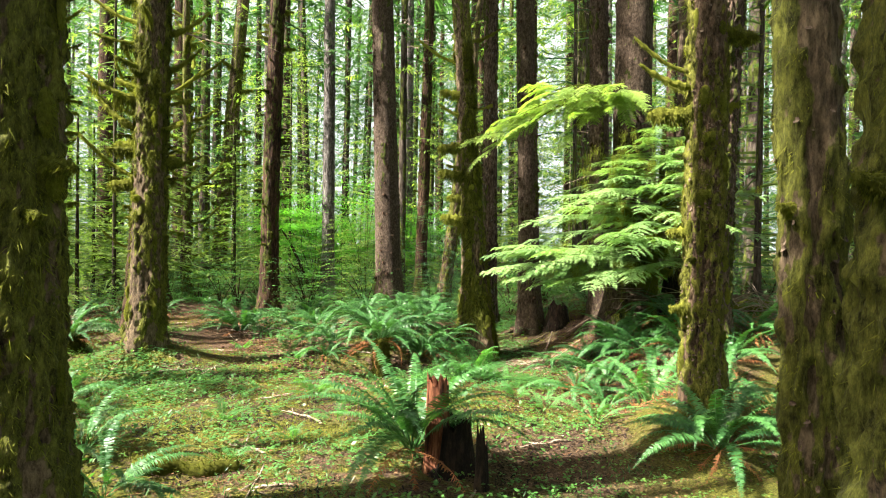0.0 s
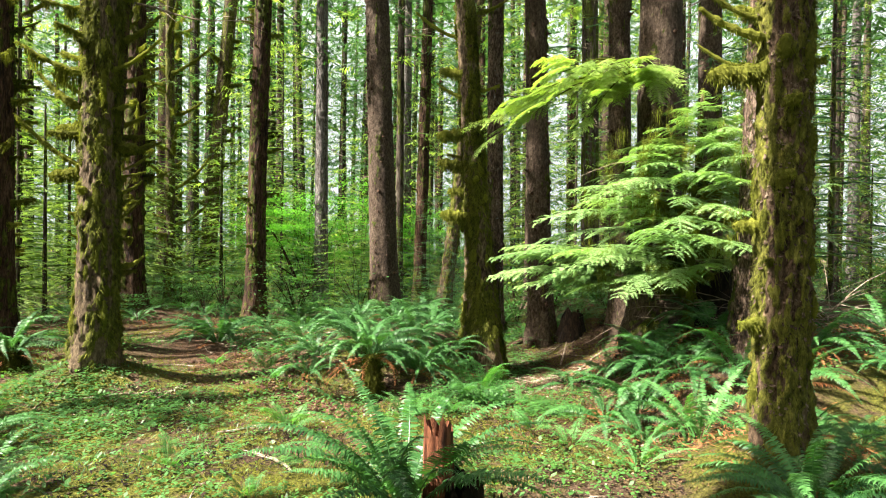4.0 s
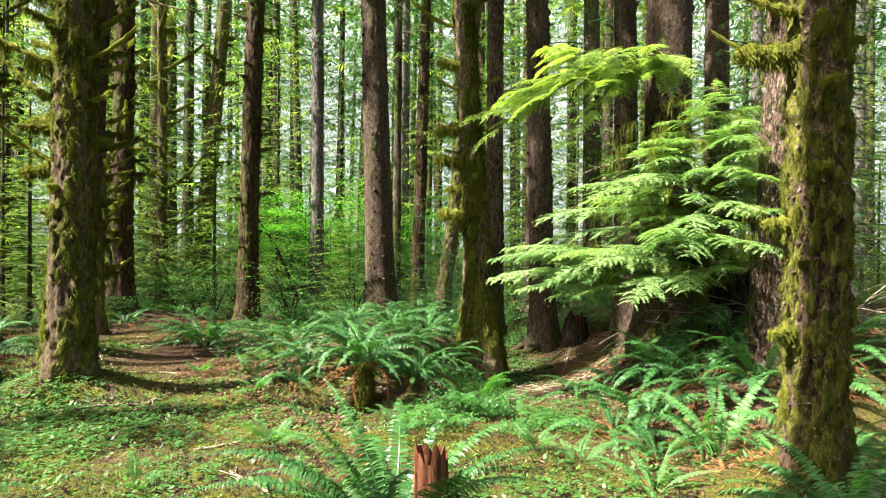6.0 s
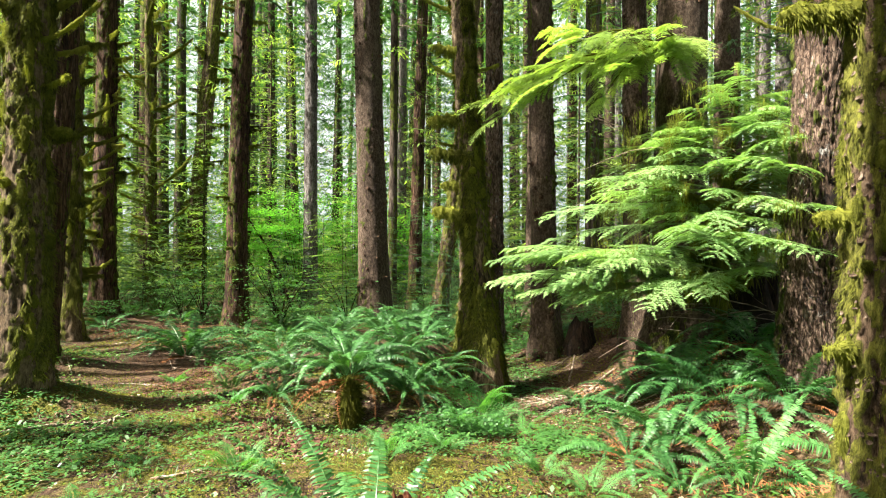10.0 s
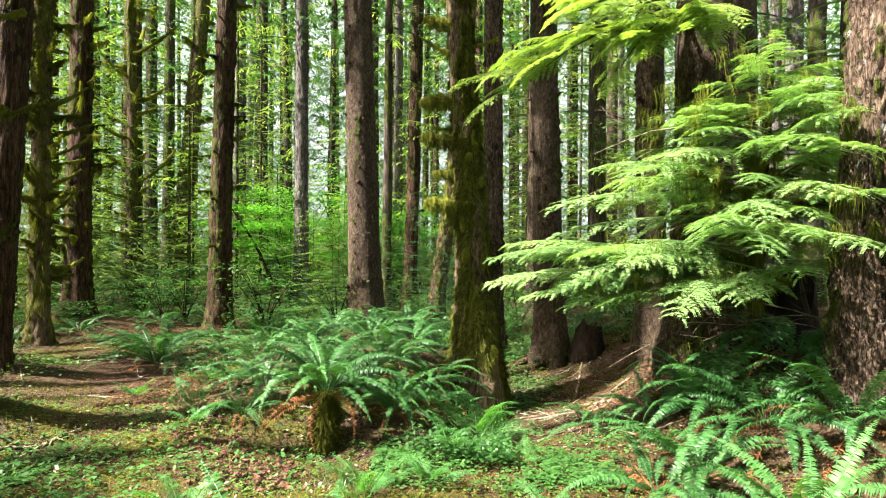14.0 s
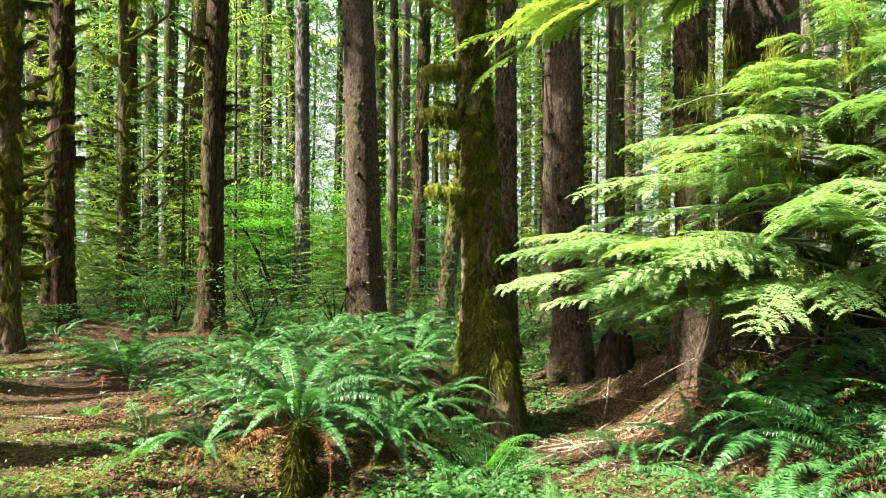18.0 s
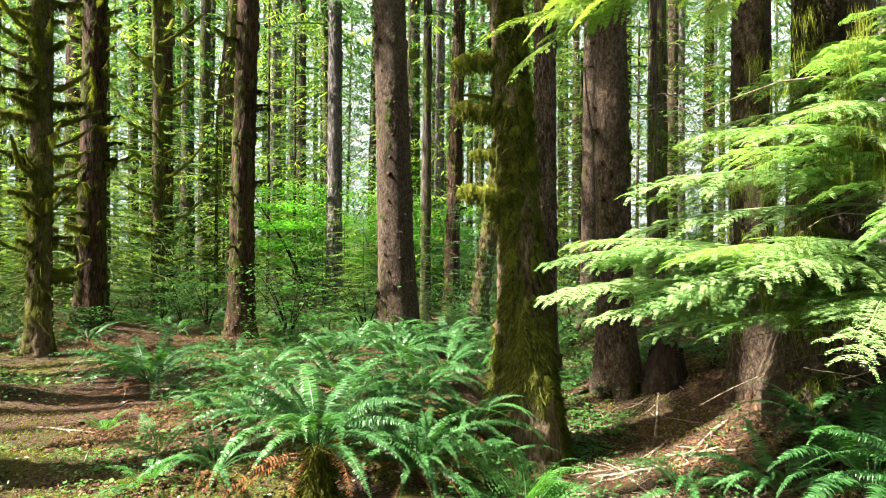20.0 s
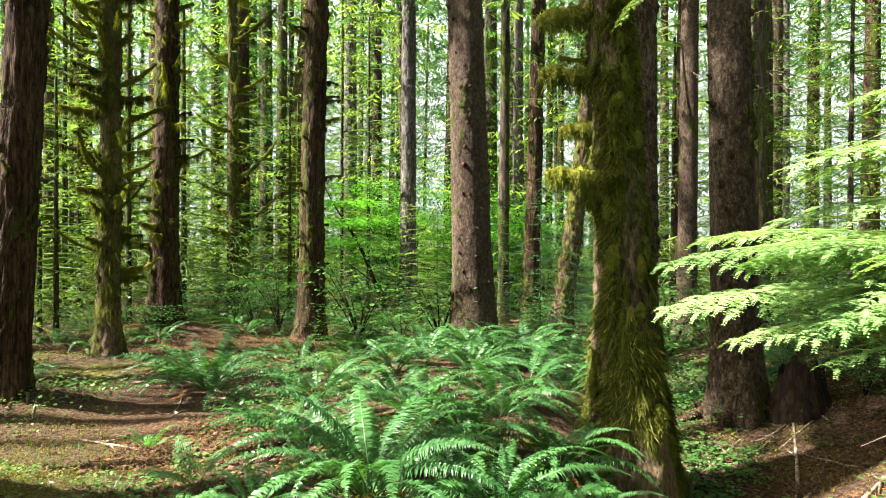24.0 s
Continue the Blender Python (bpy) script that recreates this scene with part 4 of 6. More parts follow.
for i, (x, y) in enumerate([(-9.2, 14.5), (-11.5, 18.0), (-7.8, 18.5), (-13.5, 15.5), (-16.5, 20.0), (-10.0, 22.5), (-6.0, 26.0), (-17.0, 26.0), (-12.5, 29.0), (6.2, 12.2), (7.5, 17.5), (13.5, 16.5),
                            (9.5, 23.0), (5.0, 24.5), (2.6, 20.5), (-20.0, 24.0), (-8.6, 12.0), (-5.4, 21.8), (3.4, 30.5), (-10.6, 12.8), (-12.0, 14.0), (-9.6, 17.0), (-8.4, 15.8), (-12.8, 17.2), (-14.8, 18.6), (-11.2, 20.6), (-17.8, 17.5), (8.2, 14.2), (9.4, 18.4), (6.4, 20.5), (13.2, 20.2), (-15.2, 23.5), (-9.4, 26.5), (4.0, 26.8), (-1.8, 33.0), (-8.1, 13.7), (-9.0, 18.2), (-7.0, 20.6), (-10.6, 16.6), (-8.0, 17.0), (-11.6, 15.2), (-6.2, 18.4), (-5.6, 20.2), (-8.8, 21.0), (-12.8, 19.2), (-9.6, 10.4), (-8.3, 9.5), (-11.2, 11.6), (-10.2, 8.6)]):
    # on the left, crowns 1 and 2 carry the colour that imitates sunlight
    k = 1 + i % 2 if -13 < x < -5 and y < 21.5 else i % 4
    t = thing("young_hemlock", pose(x, y, gz(x, y), 0, 0, 47 * i), "young hemlock with drooping feathery green boughs", "tree", "young hemlocks")
    sc = 0.75 + 0.1 * (i % 5)
    part("trunk", YOUNG_STEMS[k], t, Matrix.Scale(sc, 4))
    part("crown", YOUNG_CROWNS[k], t, Matrix.Scale(sc, 4), kind="stuff")


g = np.random.default_rng(88)
for i in range(64):
    y = 13.8 + 10 * g.uniform()
    x = g.uniform(-0.78, 0.3) * y
    if (-6.4 < x < -2.4 and y < 16.5) or math.hypot(x + 0.2, y - 14) < 1.5:
        continue
    k = int(g.choice([0, 3, 0, 3, 1]))
    t = thing("hemlock_sapling", pose(x, y, gz(x, y) - 0.05, 0, 0, g.uniform(0, 360)), "small hemlock sapling with feathery green sprays on the forest floor", "tree", "hemlock saplings")
    sc = g.uniform(0.16, 0.36)
    part("trunk", YOUNG_STEMS[k], t, Matrix.Diagonal((0.4 * sc, 0.4 * sc, sc, 1)))
    part("crown", YOUNG_CROWNS[k], t, Matrix.Diagonal((1.7 * sc, 1.7 * sc, sc, 1)), kind="stuff")


def wood_foliage(name, seed, count, near, far, top, reach, size, mat, fill, label, middle=0.0, spread=1.2):
    """Drooping boughs of trees too deep in the forest to tell apart: leaves in two rows along each."""
    g = np.random.default_rng(seed)
    a = middle + g.uniform(-spread, spread, count)
    r = g.uniform(near, far, count)
    z = -1.0 + top * g.uniform(0, 1, count) ** 1.25
    clump = fbm(a * r * 0.32, z * 0.5, r * 0.16, 3) + 0.25 * (fbm(a * 9 + seed, z * 0.12, r * 0.03, 2) - 0.5)
    keep = clump > fill - 0.07 - 0.14 * np.exp(-np.clip(z, 0, None) / (0.25 * top)) + 0.17 * z / top
    a, r, z = a[keep], r[keep], z[keep]
    n, m = len(a), 20
    b = g.uniform(0, 2 * np.pi, n)
    out = np.stack([np.cos(b), np.sin(b), 0 * b], -1)[:, None]
    lat = np.stack([-np.sin(b), np.cos(b), 0 * b], -1)[:, None]
    f = np.linspace(0.05, 1, m)[None, :, None]
    long = (reach * g.uniform(0.6, 1.3, n))[:, None, None]
    down = np.array([0, 0, -1.0])
    p = np.stack([r * np.sin(a), r * np.cos(a), z], -1)[:, None] + out * long * f + down * long * (g.uniform(0.1, 0.5, (n, 1, 1)) * f ** 2)
    sign = np.where(np.arange(m) % 2, 1.0, -1.0)[None, :, None]
    way = unit(lat * sign + out * 0.7 + down * g.uniform(0.1, 0.9, (n, m, 1))).reshape(-1, 3)
    side = unit(np.cross(way, down) + g.normal(0, 0.4, (n * m, 3)))
    blade = (size * (1.25 - 0.7 * f[..., 0]) * g.uniform(0.6, 1.3, (n, m))).ravel()
    heap = Heap()
    heap.kites(p.reshape(-1, 3), way, side, blade, blade * g.uniform(0.14, 0.26, n * m), 0.5)
    ob = new(name, heap.mesh(name, mat, False))
    tagged(ob, label, "forest", kind="stuff")


wood_foliage("far_woods", 77, 16000, 50, 105, 38, 3.4, 0.8, NEEDLE, 0.345, "dense green conifer foliage deep in the forest")
wood_foliage("mid_woods", 78, 15000, 24, 50, 20, 1.8, 0.28, NEEDLE, 0.40, "drooping green conifer boughs in the middle distance")
wood_foliage("mid_woods", 79, 9000, 20, 42, 16, 1.5, 0.24, NEEDLE_SUNLIT, 0.48, "conifer boughs in the middle distance, coloured pale yellow-green as if sunlit")

# unseen boughs behind the viewpoint, added to keep low sky light off the trunks
wood_foliage("mid_woods", 80, 9000, 10, 34, 9, 2.2, 0.6, NEEDLE, 0.38, "unseen dense conifer boughs behind the viewpoint, added to block low light", math.pi, 1.75)


# ---- shrubs of the understorey ----
def shrub_meshes(seed, height, width, leaves, mat, size):
    g = np.random.default_rng(seed)
    stems, foliage = Heap(), Heap()
    for i in range(9):
        a = g.uniform(0, 2 * np.pi)
        s = np.linspace(0, 1, 6)
        far = width * g.uniform(0.3, 1)
        pts = np.stack([np.cos(a) * far * s ** 1.4, np.sin(a) * far * s ** 1.4, height * g.uniform(0.6, 1) * (s - 0.15 * s ** 2)], -1)
        stems.tube(pts, 0.010 * height ** 0.5 * (1.1 - s), 3)
        n = leaves // 9
        u = g.uniform(0.25, 1, n)
        p = np.stack([np.interp(u, s, pts[:, c]) for c in range(3)], -1)
        layer = np.round(p[:, 2] / (0.16 * height)) * 0.16 * height
        p = np.stack([p[:, 0] + g.normal(0, width * 0.28, n), p[:, 1] + g.normal(0, width * 0.28, n), 0.35 * p[:, 2] + 0.65 * layer + g.normal(0, 0.02 * height, n)], -1)
        p[:, 2] = np.maximum(p[:, 2], 0.05)
        b = g.uniform(0, 2 * np.pi, n)
        way = unit(np.stack([np.cos(b), np.sin(b), g.uniform(-0.5, 0.15, n)], -1))
        side = unit(np.cross(way, np.array([0, 0, 1.0])) + g.normal(0, 0.25, (n, 3)))
        foliage.kites(p, way, side, g.uniform(0.6, 1.2, n) * size, g.uniform(0.5, 0.8, n) * size, 0.5)
    return stems.mesh("stem", BARK_RED), foliage.mesh("leaves", mat, False)


MAPLES = [shrub_meshes(200 + i, [4.6, 3.6, 5.2][i], [1.7, 1.5, 1.9][i], 7000, MAPLE, 0.085) for i in range(3)]
SHRUBS = [shrub_meshes(210 + i, [0.9, 1.3, 0.7, 1.6][i], [0.6, 0.8, 0.7, 0.9][i], 800, SHRUB, 0.066) for i in range(4)]


def shrub(name, x, y, pair, turn, sc, label, group):
    t = thing(name, pose(x, y, gz(x, y) - 0.03, 0, 0, turn), label, "shrub", group)
    part("stem", pair[0], t, Matrix.Scale(sc, 4))
    part("leaves", pair[1], t, Matrix.Scale(sc, 4), kind="stuff")


for i, (x, y, sc) in enumerate([(-5.4, 23.5, 1.0), (-3.4, 25.0, 1.0), (-2.2, 22.5, 0.85), (-4.6, 27.5, 1.1), (-6.6, 28.5, 1.0), (-0.6, 27.0, 1.0), (-7.6, 31.0, 1.1), (1.8, 30.0, 0.9), (-3.8, 21.3, 0.6), (-11.0, 33.0, 1.1), (-1.4, 24.2, 1.1), (-4.6, 22.3, 1.0), (-3.0, 23.6, 1.15)]):
    shrub("vine_maple", x, y, MAPLES[i % 3], 70 * i, sc, "vine maple with layered bright green sunlit leaves", "vine maples")


def leaning_maple(x, y):
    t = thing("vine_maple", pose(x, y, gz(x, y) - 0.05), "leaning dark vine maple stem with bright green leaves", "shrub", "vine maples")
    heap = Heap()
    u = np.linspace(0, 1, 12)
    heap.tube(np.stack([-1.7 * u ** 0.9, 0.2 * np.sin(3 * u), 3.6 * u + 0.25 * np.sin(5 * u)], -1), 0.05 * (1.15 - u), 7)
    heap.tube(np.stack([-0.35 - 0.9 * u, 0.3 * u, 0.9 + 0.55 * u], -1), 0.022 * (1.1 - u), 5)
    part("stem", heap.mesh("stem", BARK_RED), t)
    part("leaves", MAPLES[1][1], t, pose(-1.2, 0.1, 0.9) @ Matrix.Scale(0.8, 4), kind="stuff")


leaning_maple(-3.77, 18.4)
g = np.random.default_rng(33)
for i in range(110):
    y = 13.5 + 34 * g.uniform() ** 1.2
    x = g.uniform(-1, 1) * (4 + 0.8 * y)
    if abs(x + 4.6) < 1.2 and y < 15:
        continue
    shrub("huckleberry_bush", x, y, SHRUBS[i % 4], g.uniform(0, 360), g.uniform(0.7, 1.3) * (1 + max(0, y - 22) * 0.03), "low leafy green bush on the forest floor", "understorey bushes")


for i in range(60):
    y = 13.2 + 8 * g.uniform()
    x = g.uniform(-1, 1) * (2 + 0.75 * y)
    if -6.0 < x < -2.6 and y < 15.5:
        continue
    shrub("huckleberry_bush", x, y, SHRUBS[i % 4], g.uniform(0, 360), g.uniform(0.5, 0.9), "low leafy green bush on the forest floor", "understorey bushes")


for i, (x, y, sc) in enumerate([(2.15, 11.4, 0.7), (2.55, 10.7, 0.6), (1.9, 12.1, 0.8), (2.95, 11.7, 0.8), (3.4, 10.7, 0.7), (2.3, 10.1, 0.4), (3.0, 9.9, 0.5), (3.9, 11.6, 0.8)]):
    shrub("huckleberry_bush", x, y, SHRUBS[i % 4], 50 * i, sc, "low leafy green bush on the forest floor", "understorey bushes")


# ---- ferns ----
def frond_mesh(seed, length=0.9, pairs=38, broad=0.085, rise=66, bend=85, mat=None, twice=False, sag=0.25, plain=False):
    """An arching frond along +x: a stalk with paired leaflets (themselves divided when twice is set)."""
    g = np.random.default_rng(seed + 1000)
    n = 26
    s = np.linspace(0, 1, n)
    ang = np.radians(rise - bend * s ** 1.15)
    dx, dz = np.cos(ang) * length / n, np.sin(ang) * length / n
    wig = 0.03 * length * np.sin(s * 2.5 + seed)
    pts = np.stack([np.cumsum(dx), wig - wig[0], np.cumsum(dz)], -1)
    heap = Heap()
    heap.tube(pts[::3], (0.0045 * (1.15 - s))[::3], 3)
    u = np.linspace(0.14, 0.985, pairs)
    p = np.stack([np.interp(u, s, pts[:, c]) for c in range(3)], -1)
    t = unit(np.stack([np.interp(u, s, np.gradient(pts[:, c])) for c in range(3)], -1))
    prof = np.clip((u - 0.06) / 0.22, 0.35, 1) * np.clip((1.0 - u) / 0.55, 0.06, 1) ** 0.8
    lat = np.array([0, 1.0, 0])
    up = unit(np.cross(t, np.tile(lat, (pairs, 1))))
    for sg in (1, -1):
        way = unit(lat * sg + t * g.uniform(0.12, 0.38, (pairs, 1)) - np.array([0, 0, 1]) * g.uniform(0, sag * 2, (pairs, 1)) + up * 0.1)
        side = unit(t + up * g.normal(0, 0.3, (pairs, 1)))
        L = broad * prof * g.uniform(0.86, 1.08, pairs)
        if plain:
            heap.kites(p, way, side, L, np.minimum(length / pairs * 0.95, 0.24 * L + 0.004), 0.35)
        elif not twice:
            w = np.minimum(length / pairs * 0.86, 0.2 * L + 0.004)
            v = np.stack([p - side * (w * 0.4)[:, None], p + side * (w * 0.5)[:, None] + way * (L * 0.06)[:, None], p + way * (L * 0.62)[:, None] + side * (w * 0.36)[:, None] + up * (L * 0.05)[:, None],
                          p + way * L[:, None] - np.array([0, 0, 1]) * (L * 0.16)[:, None], p + way * (L * 0.6)[:, None] - side * (w * 0.36)[:, None] + up * (L * 0.05)[:, None]], 1)
            v = np.concatenate([v, v[:, 3:4] + side[:, None] * 0.001], 1)
            k = np.arange(pairs)[:, None] * 6
            heap.add(v, np.concatenate([k + np.array([0, 1, 2, 4]), k + np.array([4, 2, 3, 5])]))
        else:
            m = 5
            f = np.linspace(0.12, 0.97, m)
            q = (p[:, None] + way[:, None] * (L[:, None] * f)[..., None] - np.array([0, 0, 1]) * (L[:, None] * 0.2 * f ** 2)[..., None]).reshape(-1, 3)
            ww, ss = np.repeat(way, m, 0), np.repeat(side, m, 0)
            ll = (L[:, None] * 0.30 * (1.12 - f)).ravel() + 0.004
            for s2 in (1, -1):
                heap.kites(q, unit(ss * s2 + ww * 0.5), ww, ll, ll * 0.55, 0.4)
    return heap.mesh("frond", mat or FERN, False)


SWORD = [frond_mesh(i, 0.9, 66, [0.068, 0.074, 0.064, 0.078, 0.07, 0.066][i], [66, 56, 70, 50, 62, 42][i], [92, 105, 85, 95, 118, 80][i]) for i in range(6)]
SWORD_FAR = [frond_mesh(i, 0.9, 44, 0.07, [64, 55, 48, 42][i], [95, 100, 95, 80][i], plain=True) for i in range(4)]
SWORD_UP = [frond_mesh(70 + i, 0.9, 66, 0.07, [84, 76, 70, 80][i], [62, 75, 60, 88][i]) for i in range(4)]
WEEPING = [frond_mesh(20 + i, 0.9, 36, 0.055, [40, 25, 10][i], [110, 100, 70][i], FERN_DEAD, sag=0.8) for i in range(3)]
LADY = [frond_mesh(40 + i, 0.7, 22, 0.15, [62, 50, 70, 40][i], [75, 65, 85, 50][i], FERN_LIGHT, True) for i in range(4)]
SWORD_YOUNG = [frond_mesh(60 + i, 0.8, 50, 0.064, [75, 60, 50][i], [70, 80, 60][i], FERN_LIGHT) for i in range(3)]


def rootstock(seed, r, h):
    heap = Heap()
    s = np.linspace(0, 1, 10)
    th = np.linspace(0, 2 * np.pi, 14, endpoint=False)
    S, T = np.meshgrid(s, th, indexing="ij")
    R = r * (1.1 - 0.45 * S ** 2) * (0.8 + 0.5 * value_noise(np.cos(T) * 3 + seed, np.sin(T) * 3, S * 5)) * np.where(S > 0.95, 0.25, 1)
    i, j = np.meshgrid(np.arange(9), np.arange(14), indexing="ij")
    heap.add(np.stack([R * np.cos(T), R * np.sin(T), -0.06 + (h + 0.06) * S], -1), np.stack([i * 14 + j, i * 14 + (j + 1) % 14, (i + 1) * 14 + (j + 1) % 14, (i + 1) * 14 + j], -1).reshape(-1, 4))
    g = np.random.default_rng(seed)
    n = 1500
    a, f = g.uniform(0, 2 * np.pi, n), g.uniform(0.0, 1, n)
    base = np.stack([np.cos(a) * r * (1 - 0.4 * f ** 2), np.sin(a) * r * (1 - 0.4 * f ** 2), f * h], -1)
    way = unit(np.stack([np.cos(a), np.sin(a), g.choice([-1, 1], n, p=[0.75, 0.25]) * g.uniform(0.2, 1.6, n)], -1))
    heap.kites(base, way, unit(np.cross(way, g.normal(0, 1, (n, 3)))), g.uniform(0.03, 0.10, n), g.uniform(0.005, 0.012, n))
    return heap.mesh("rootstock", MOSS_DARK, False)


ROOTS = [rootstock(1, 0.10, 0.10), rootstock(2, 0.085, 0.48), rootstock(3, 0.13, 0.2)]


def fern(x, y, size, count, meshes, seed, dead=3, root=0, name="sword_fern", label="sword fern with long arching dark green fronds", group="sword ferns", lift=0.0, tilt=0.0, face=None):
    g = np.random.default_rng(seed + 2000)
    t = thing(name, pose(x, y, gz(x, y) + lift), label, "fern", group)
    top = [0.06, 0.46, 0.16][root] if root >= 0 else 0.02
    if root >= 0:
        part("rootstock", ROOTS[root], t, pose(0, 0, 0, 0, 0, g.uniform(0, 360)))
    for i in range(count):
        a = 360 * i / count + g.uniform(-16, 16)
        if face is not None:
            a = face + (a - 180) * 0.62
        sc = size * g.uniform(0.72, 1.1)
        m = pose(0.03 * math.cos(radians(a)), 0.03 * math.sin(radians(a)), top, 0, 0, a) @ pose(0, 0, 0, g.uniform(-22, 22), g.uniform(-16, 16) + tilt, 0) @ Matrix.Scale(sc, 4)
        part("frond", meshes[int(g.integers(0, len(meshes)))], t, m)
    for i in range(dead):
        m = pose(0, 0, top * 0.9, 0, 0, g.uniform(0, 360)) @ pose(0, 0, 0, g.uniform(-30, 30), g.uniform(-5, 25), 0) @ Matrix.Scale(size * g.uniform(0.55, 0.85), 4)
        part("dead_frond", WEEPING[i % 3], t, m, "withered rust-brown frond")
    return t


for i, (x, y, size, count, dead, root) in enumerate([
        (-0.2, 4.32, 1.12, 38, 6, -1), (-0.74, 7.58, 0.95, 28, 9, 1), (-0.25, 8.05, 0.95, 24, 9, -1), (0.05, 8.75, 0.85, 20, 5, -1), (-0.95, 8.4, 0.95, 22, 3, -1), (-1.55, 8.8, 0.9, 22, 2, -1),
        (-0.35, 9.3, 1.0, 24, 2, -1), (-1.15, 9.5, 1.0, 24, 2, -1), (-1.95, 9.9, 0.95, 22, 2, -1), (-0.7, 10.3, 1.0, 24, 1, -1), (0.1, 10.1, 0.9, 20, 1, -1), (-1.5, 10.7, 0.95, 22, 1, -1),
        (-0.2, 11.2, 1.0, 22, 1, -1), (-0.95, 11.7, 1.0, 22, 1, -1), (-1.7, 12.0, 0.95, 20, 1, -1), (-0.4, 12.4, 1.0, 22, 1, -1), (-1.1, 12.9, 0.95, 20, 2, -1), (-2.3, 11.2, 0.9, 20, 1, -1),
        (-2.5, 12.4, 0.9, 18, 0, -1), (-2.0, 13.3, 0.9, 18, 0, -1), (-0.2, 13.5, 0.9, 18, 1, -1), (-2.9, 13.6, 0.9, 16, 0, -1), (0.35, 12.8, 0.9, 16, 0, -1), (-1.9, 9.0, 0.75, 16, 1, -1), (-2.45, 10.4, 0.8, 18, 1, -1), (-0.5, 8.75, 0.9, 20, 3, -1),
        (-3.5, 10.75, 1.4, 40, 3, -1), (-3.2, 12.3, 0.8, 14, 1, -1), (-4.8, 8.0, 1.05, 26, 18, 2), (-3.55, 5.75, 0.9, 18, 2, -1), (-2.65, 4.55, 0.8, 16, 3, -1), (-2.05, 3.75, 0.75, 14, 2, -1), (-6.2, 13.7, 0.9, 18, 8, -1),
        (-7.4, 11.4, 1.0, 18, 2, -1), (-7.6, 8.8, 1.0, 18, 2, -1), (-5.6, 10.6, 0.8, 16, 1, -1), (-4.9, 16.4, 0.9, 16, 0, -1), (-3.1, 15.6, 0.9, 16, 0, -1), (-2.2, 15.2, 0.9, 14, 0, -1), (-7.9, 14.2, 0.9, 14, 1, -1),
        (2.02, 4.45, 0.95, 28, 18, -1), (1.45, 6.55, 0.75, 16, 14, -1), (1.80, 6.75, 0.95, 22, 10, -1), (2.15, 7.45, 0.95, 20, 3, -1), (2.62, 6.55, 0.95, 18, 9, -1), (2.95, 6.35, 0.9, 16, 4, -1), (2.4, 5.2, 0.85, 14, 6, -1),
        (1.9, 7.85, 0.7, 14, 6, -1), (1.45, 8.2, 0.6, 12, 6, -1), (3.1, 5.7, 0.8, 14, 10, -1), (2.9, 4.9, 0.8, 14, 8, -1), (3.5, 6.9, 0.8, 14, 8, -1), (0.28, 8.66, 0.6, 10, 12, -1), (0.05, 8.3, 0.55, 10, 8, -1), (0.62, 8.72, 0.4, 6, 3, -1), (4.9, 7.9, 1.0, 18, 9, -1), (4.0, 6.4, 0.9, 16, 4, -1), (3.4, 8.6, 0.9, 14, 1, -1), (5.2, 9.8, 0.9, 14, 1, -1), (3.6, 5.3, 0.95, 16, 5, -1),
        (2.3, 6.9, 0.95, 18, 9, -1), (2.75, 7.35, 0.9, 16, 3, -1), (1.6, 5.95, 0.6, 12, 4, -1), (2.3, 8.3, 0.8, 14, 2, -1),
        (-1.5, 7.95, 0.65, 14, 2, -1), (-0.25, 8.0, 0.65, 14, 2, -1), (-1.35, 11.3, 0.95, 20, 0, -1), (-0.6, 11.0, 0.95, 20, 0, -1), (-0.2, 9.9, 0.9, 20, 1, -1), (-0.9, 9.0, 0.9, 20, 1, -1),
        (-3.0, 14.8, 0.9, 14, 0, -1), (-5.2, 14.6, 0.8, 14, 1, -1), (-5.6, 16.8, 0.9, 14, 0, -1), (-8.8, 15.6, 0.9, 14, 1, -1), (-3.4, 17.0, 0.9, 14, 0, -1), (-1.6, 16.6, 0.9, 14, 0, -1), (1.2, 13.6, 0.9, 14, 0, -1), (-9.0, 11.6, 0.9, 14, 1, -1), (-6.4, 9.3, 0.85, 16, 1, -1), (1.4, 15.4, 0.9, 14, 0, -1), (-7.2, 17.0, 0.9, 14, 0, -1), (2.15, 10.75, 0.75, 14, 1, -1), (2.6, 11.4, 0.8, 14, 1, -1), (2.9, 10.2, 0.7, 12, 2, -1), (1.85, 11.4, 0.7, 12, 1, -1),
        (-6.9, 13.0, 0.9, 14, 1, -1), (-7.6, 13.1, 0.9, 14, 0, -1), (-8.4, 12.6, 0.9, 14, 1, -1), (-7.4, 15.6, 0.9, 14, 0, -1), (-6.0, 15.6, 0.9, 14, 1, -1), (-4.0, 16.2, 0.9, 14, 0, -1), (-2.4, 16.9, 0.9, 14, 0, -1), (-0.6, 15.6, 0.9, 14, 0, -1), (-5.0, 18.2, 0.9, 12, 0, -1), (-6.6, 19.0, 0.9, 12, 0, -1), (-2.0, 18.6, 0.9, 12, 0, -1), (-9.8, 14.4, 0.9, 12, 0, -1)]):
    size = size * 0.88 if -3 < x < 0.4 and 7.7 < y < 14 else size
    fern(x, y, size, count, SWORD_UP + SWORD if i == 0 else SWORD if y < 9.6 else SWORD_FAR, i, dead, root, lift=0.1 if i == 0 else 0.0)
for i, (x, y, size, count) in enumerate([(2.02, 5.95, 0.9, 12), (1.3, 5.2, 0.55, 8), (2.3, 5.6, 0.75, 9)]):
    fern(x, y, size, count, SWORD_YOUNG, 60 + i, 1, -1, "sword_fern", "young sword fern with fresh light green fronds", "young sword ferns")
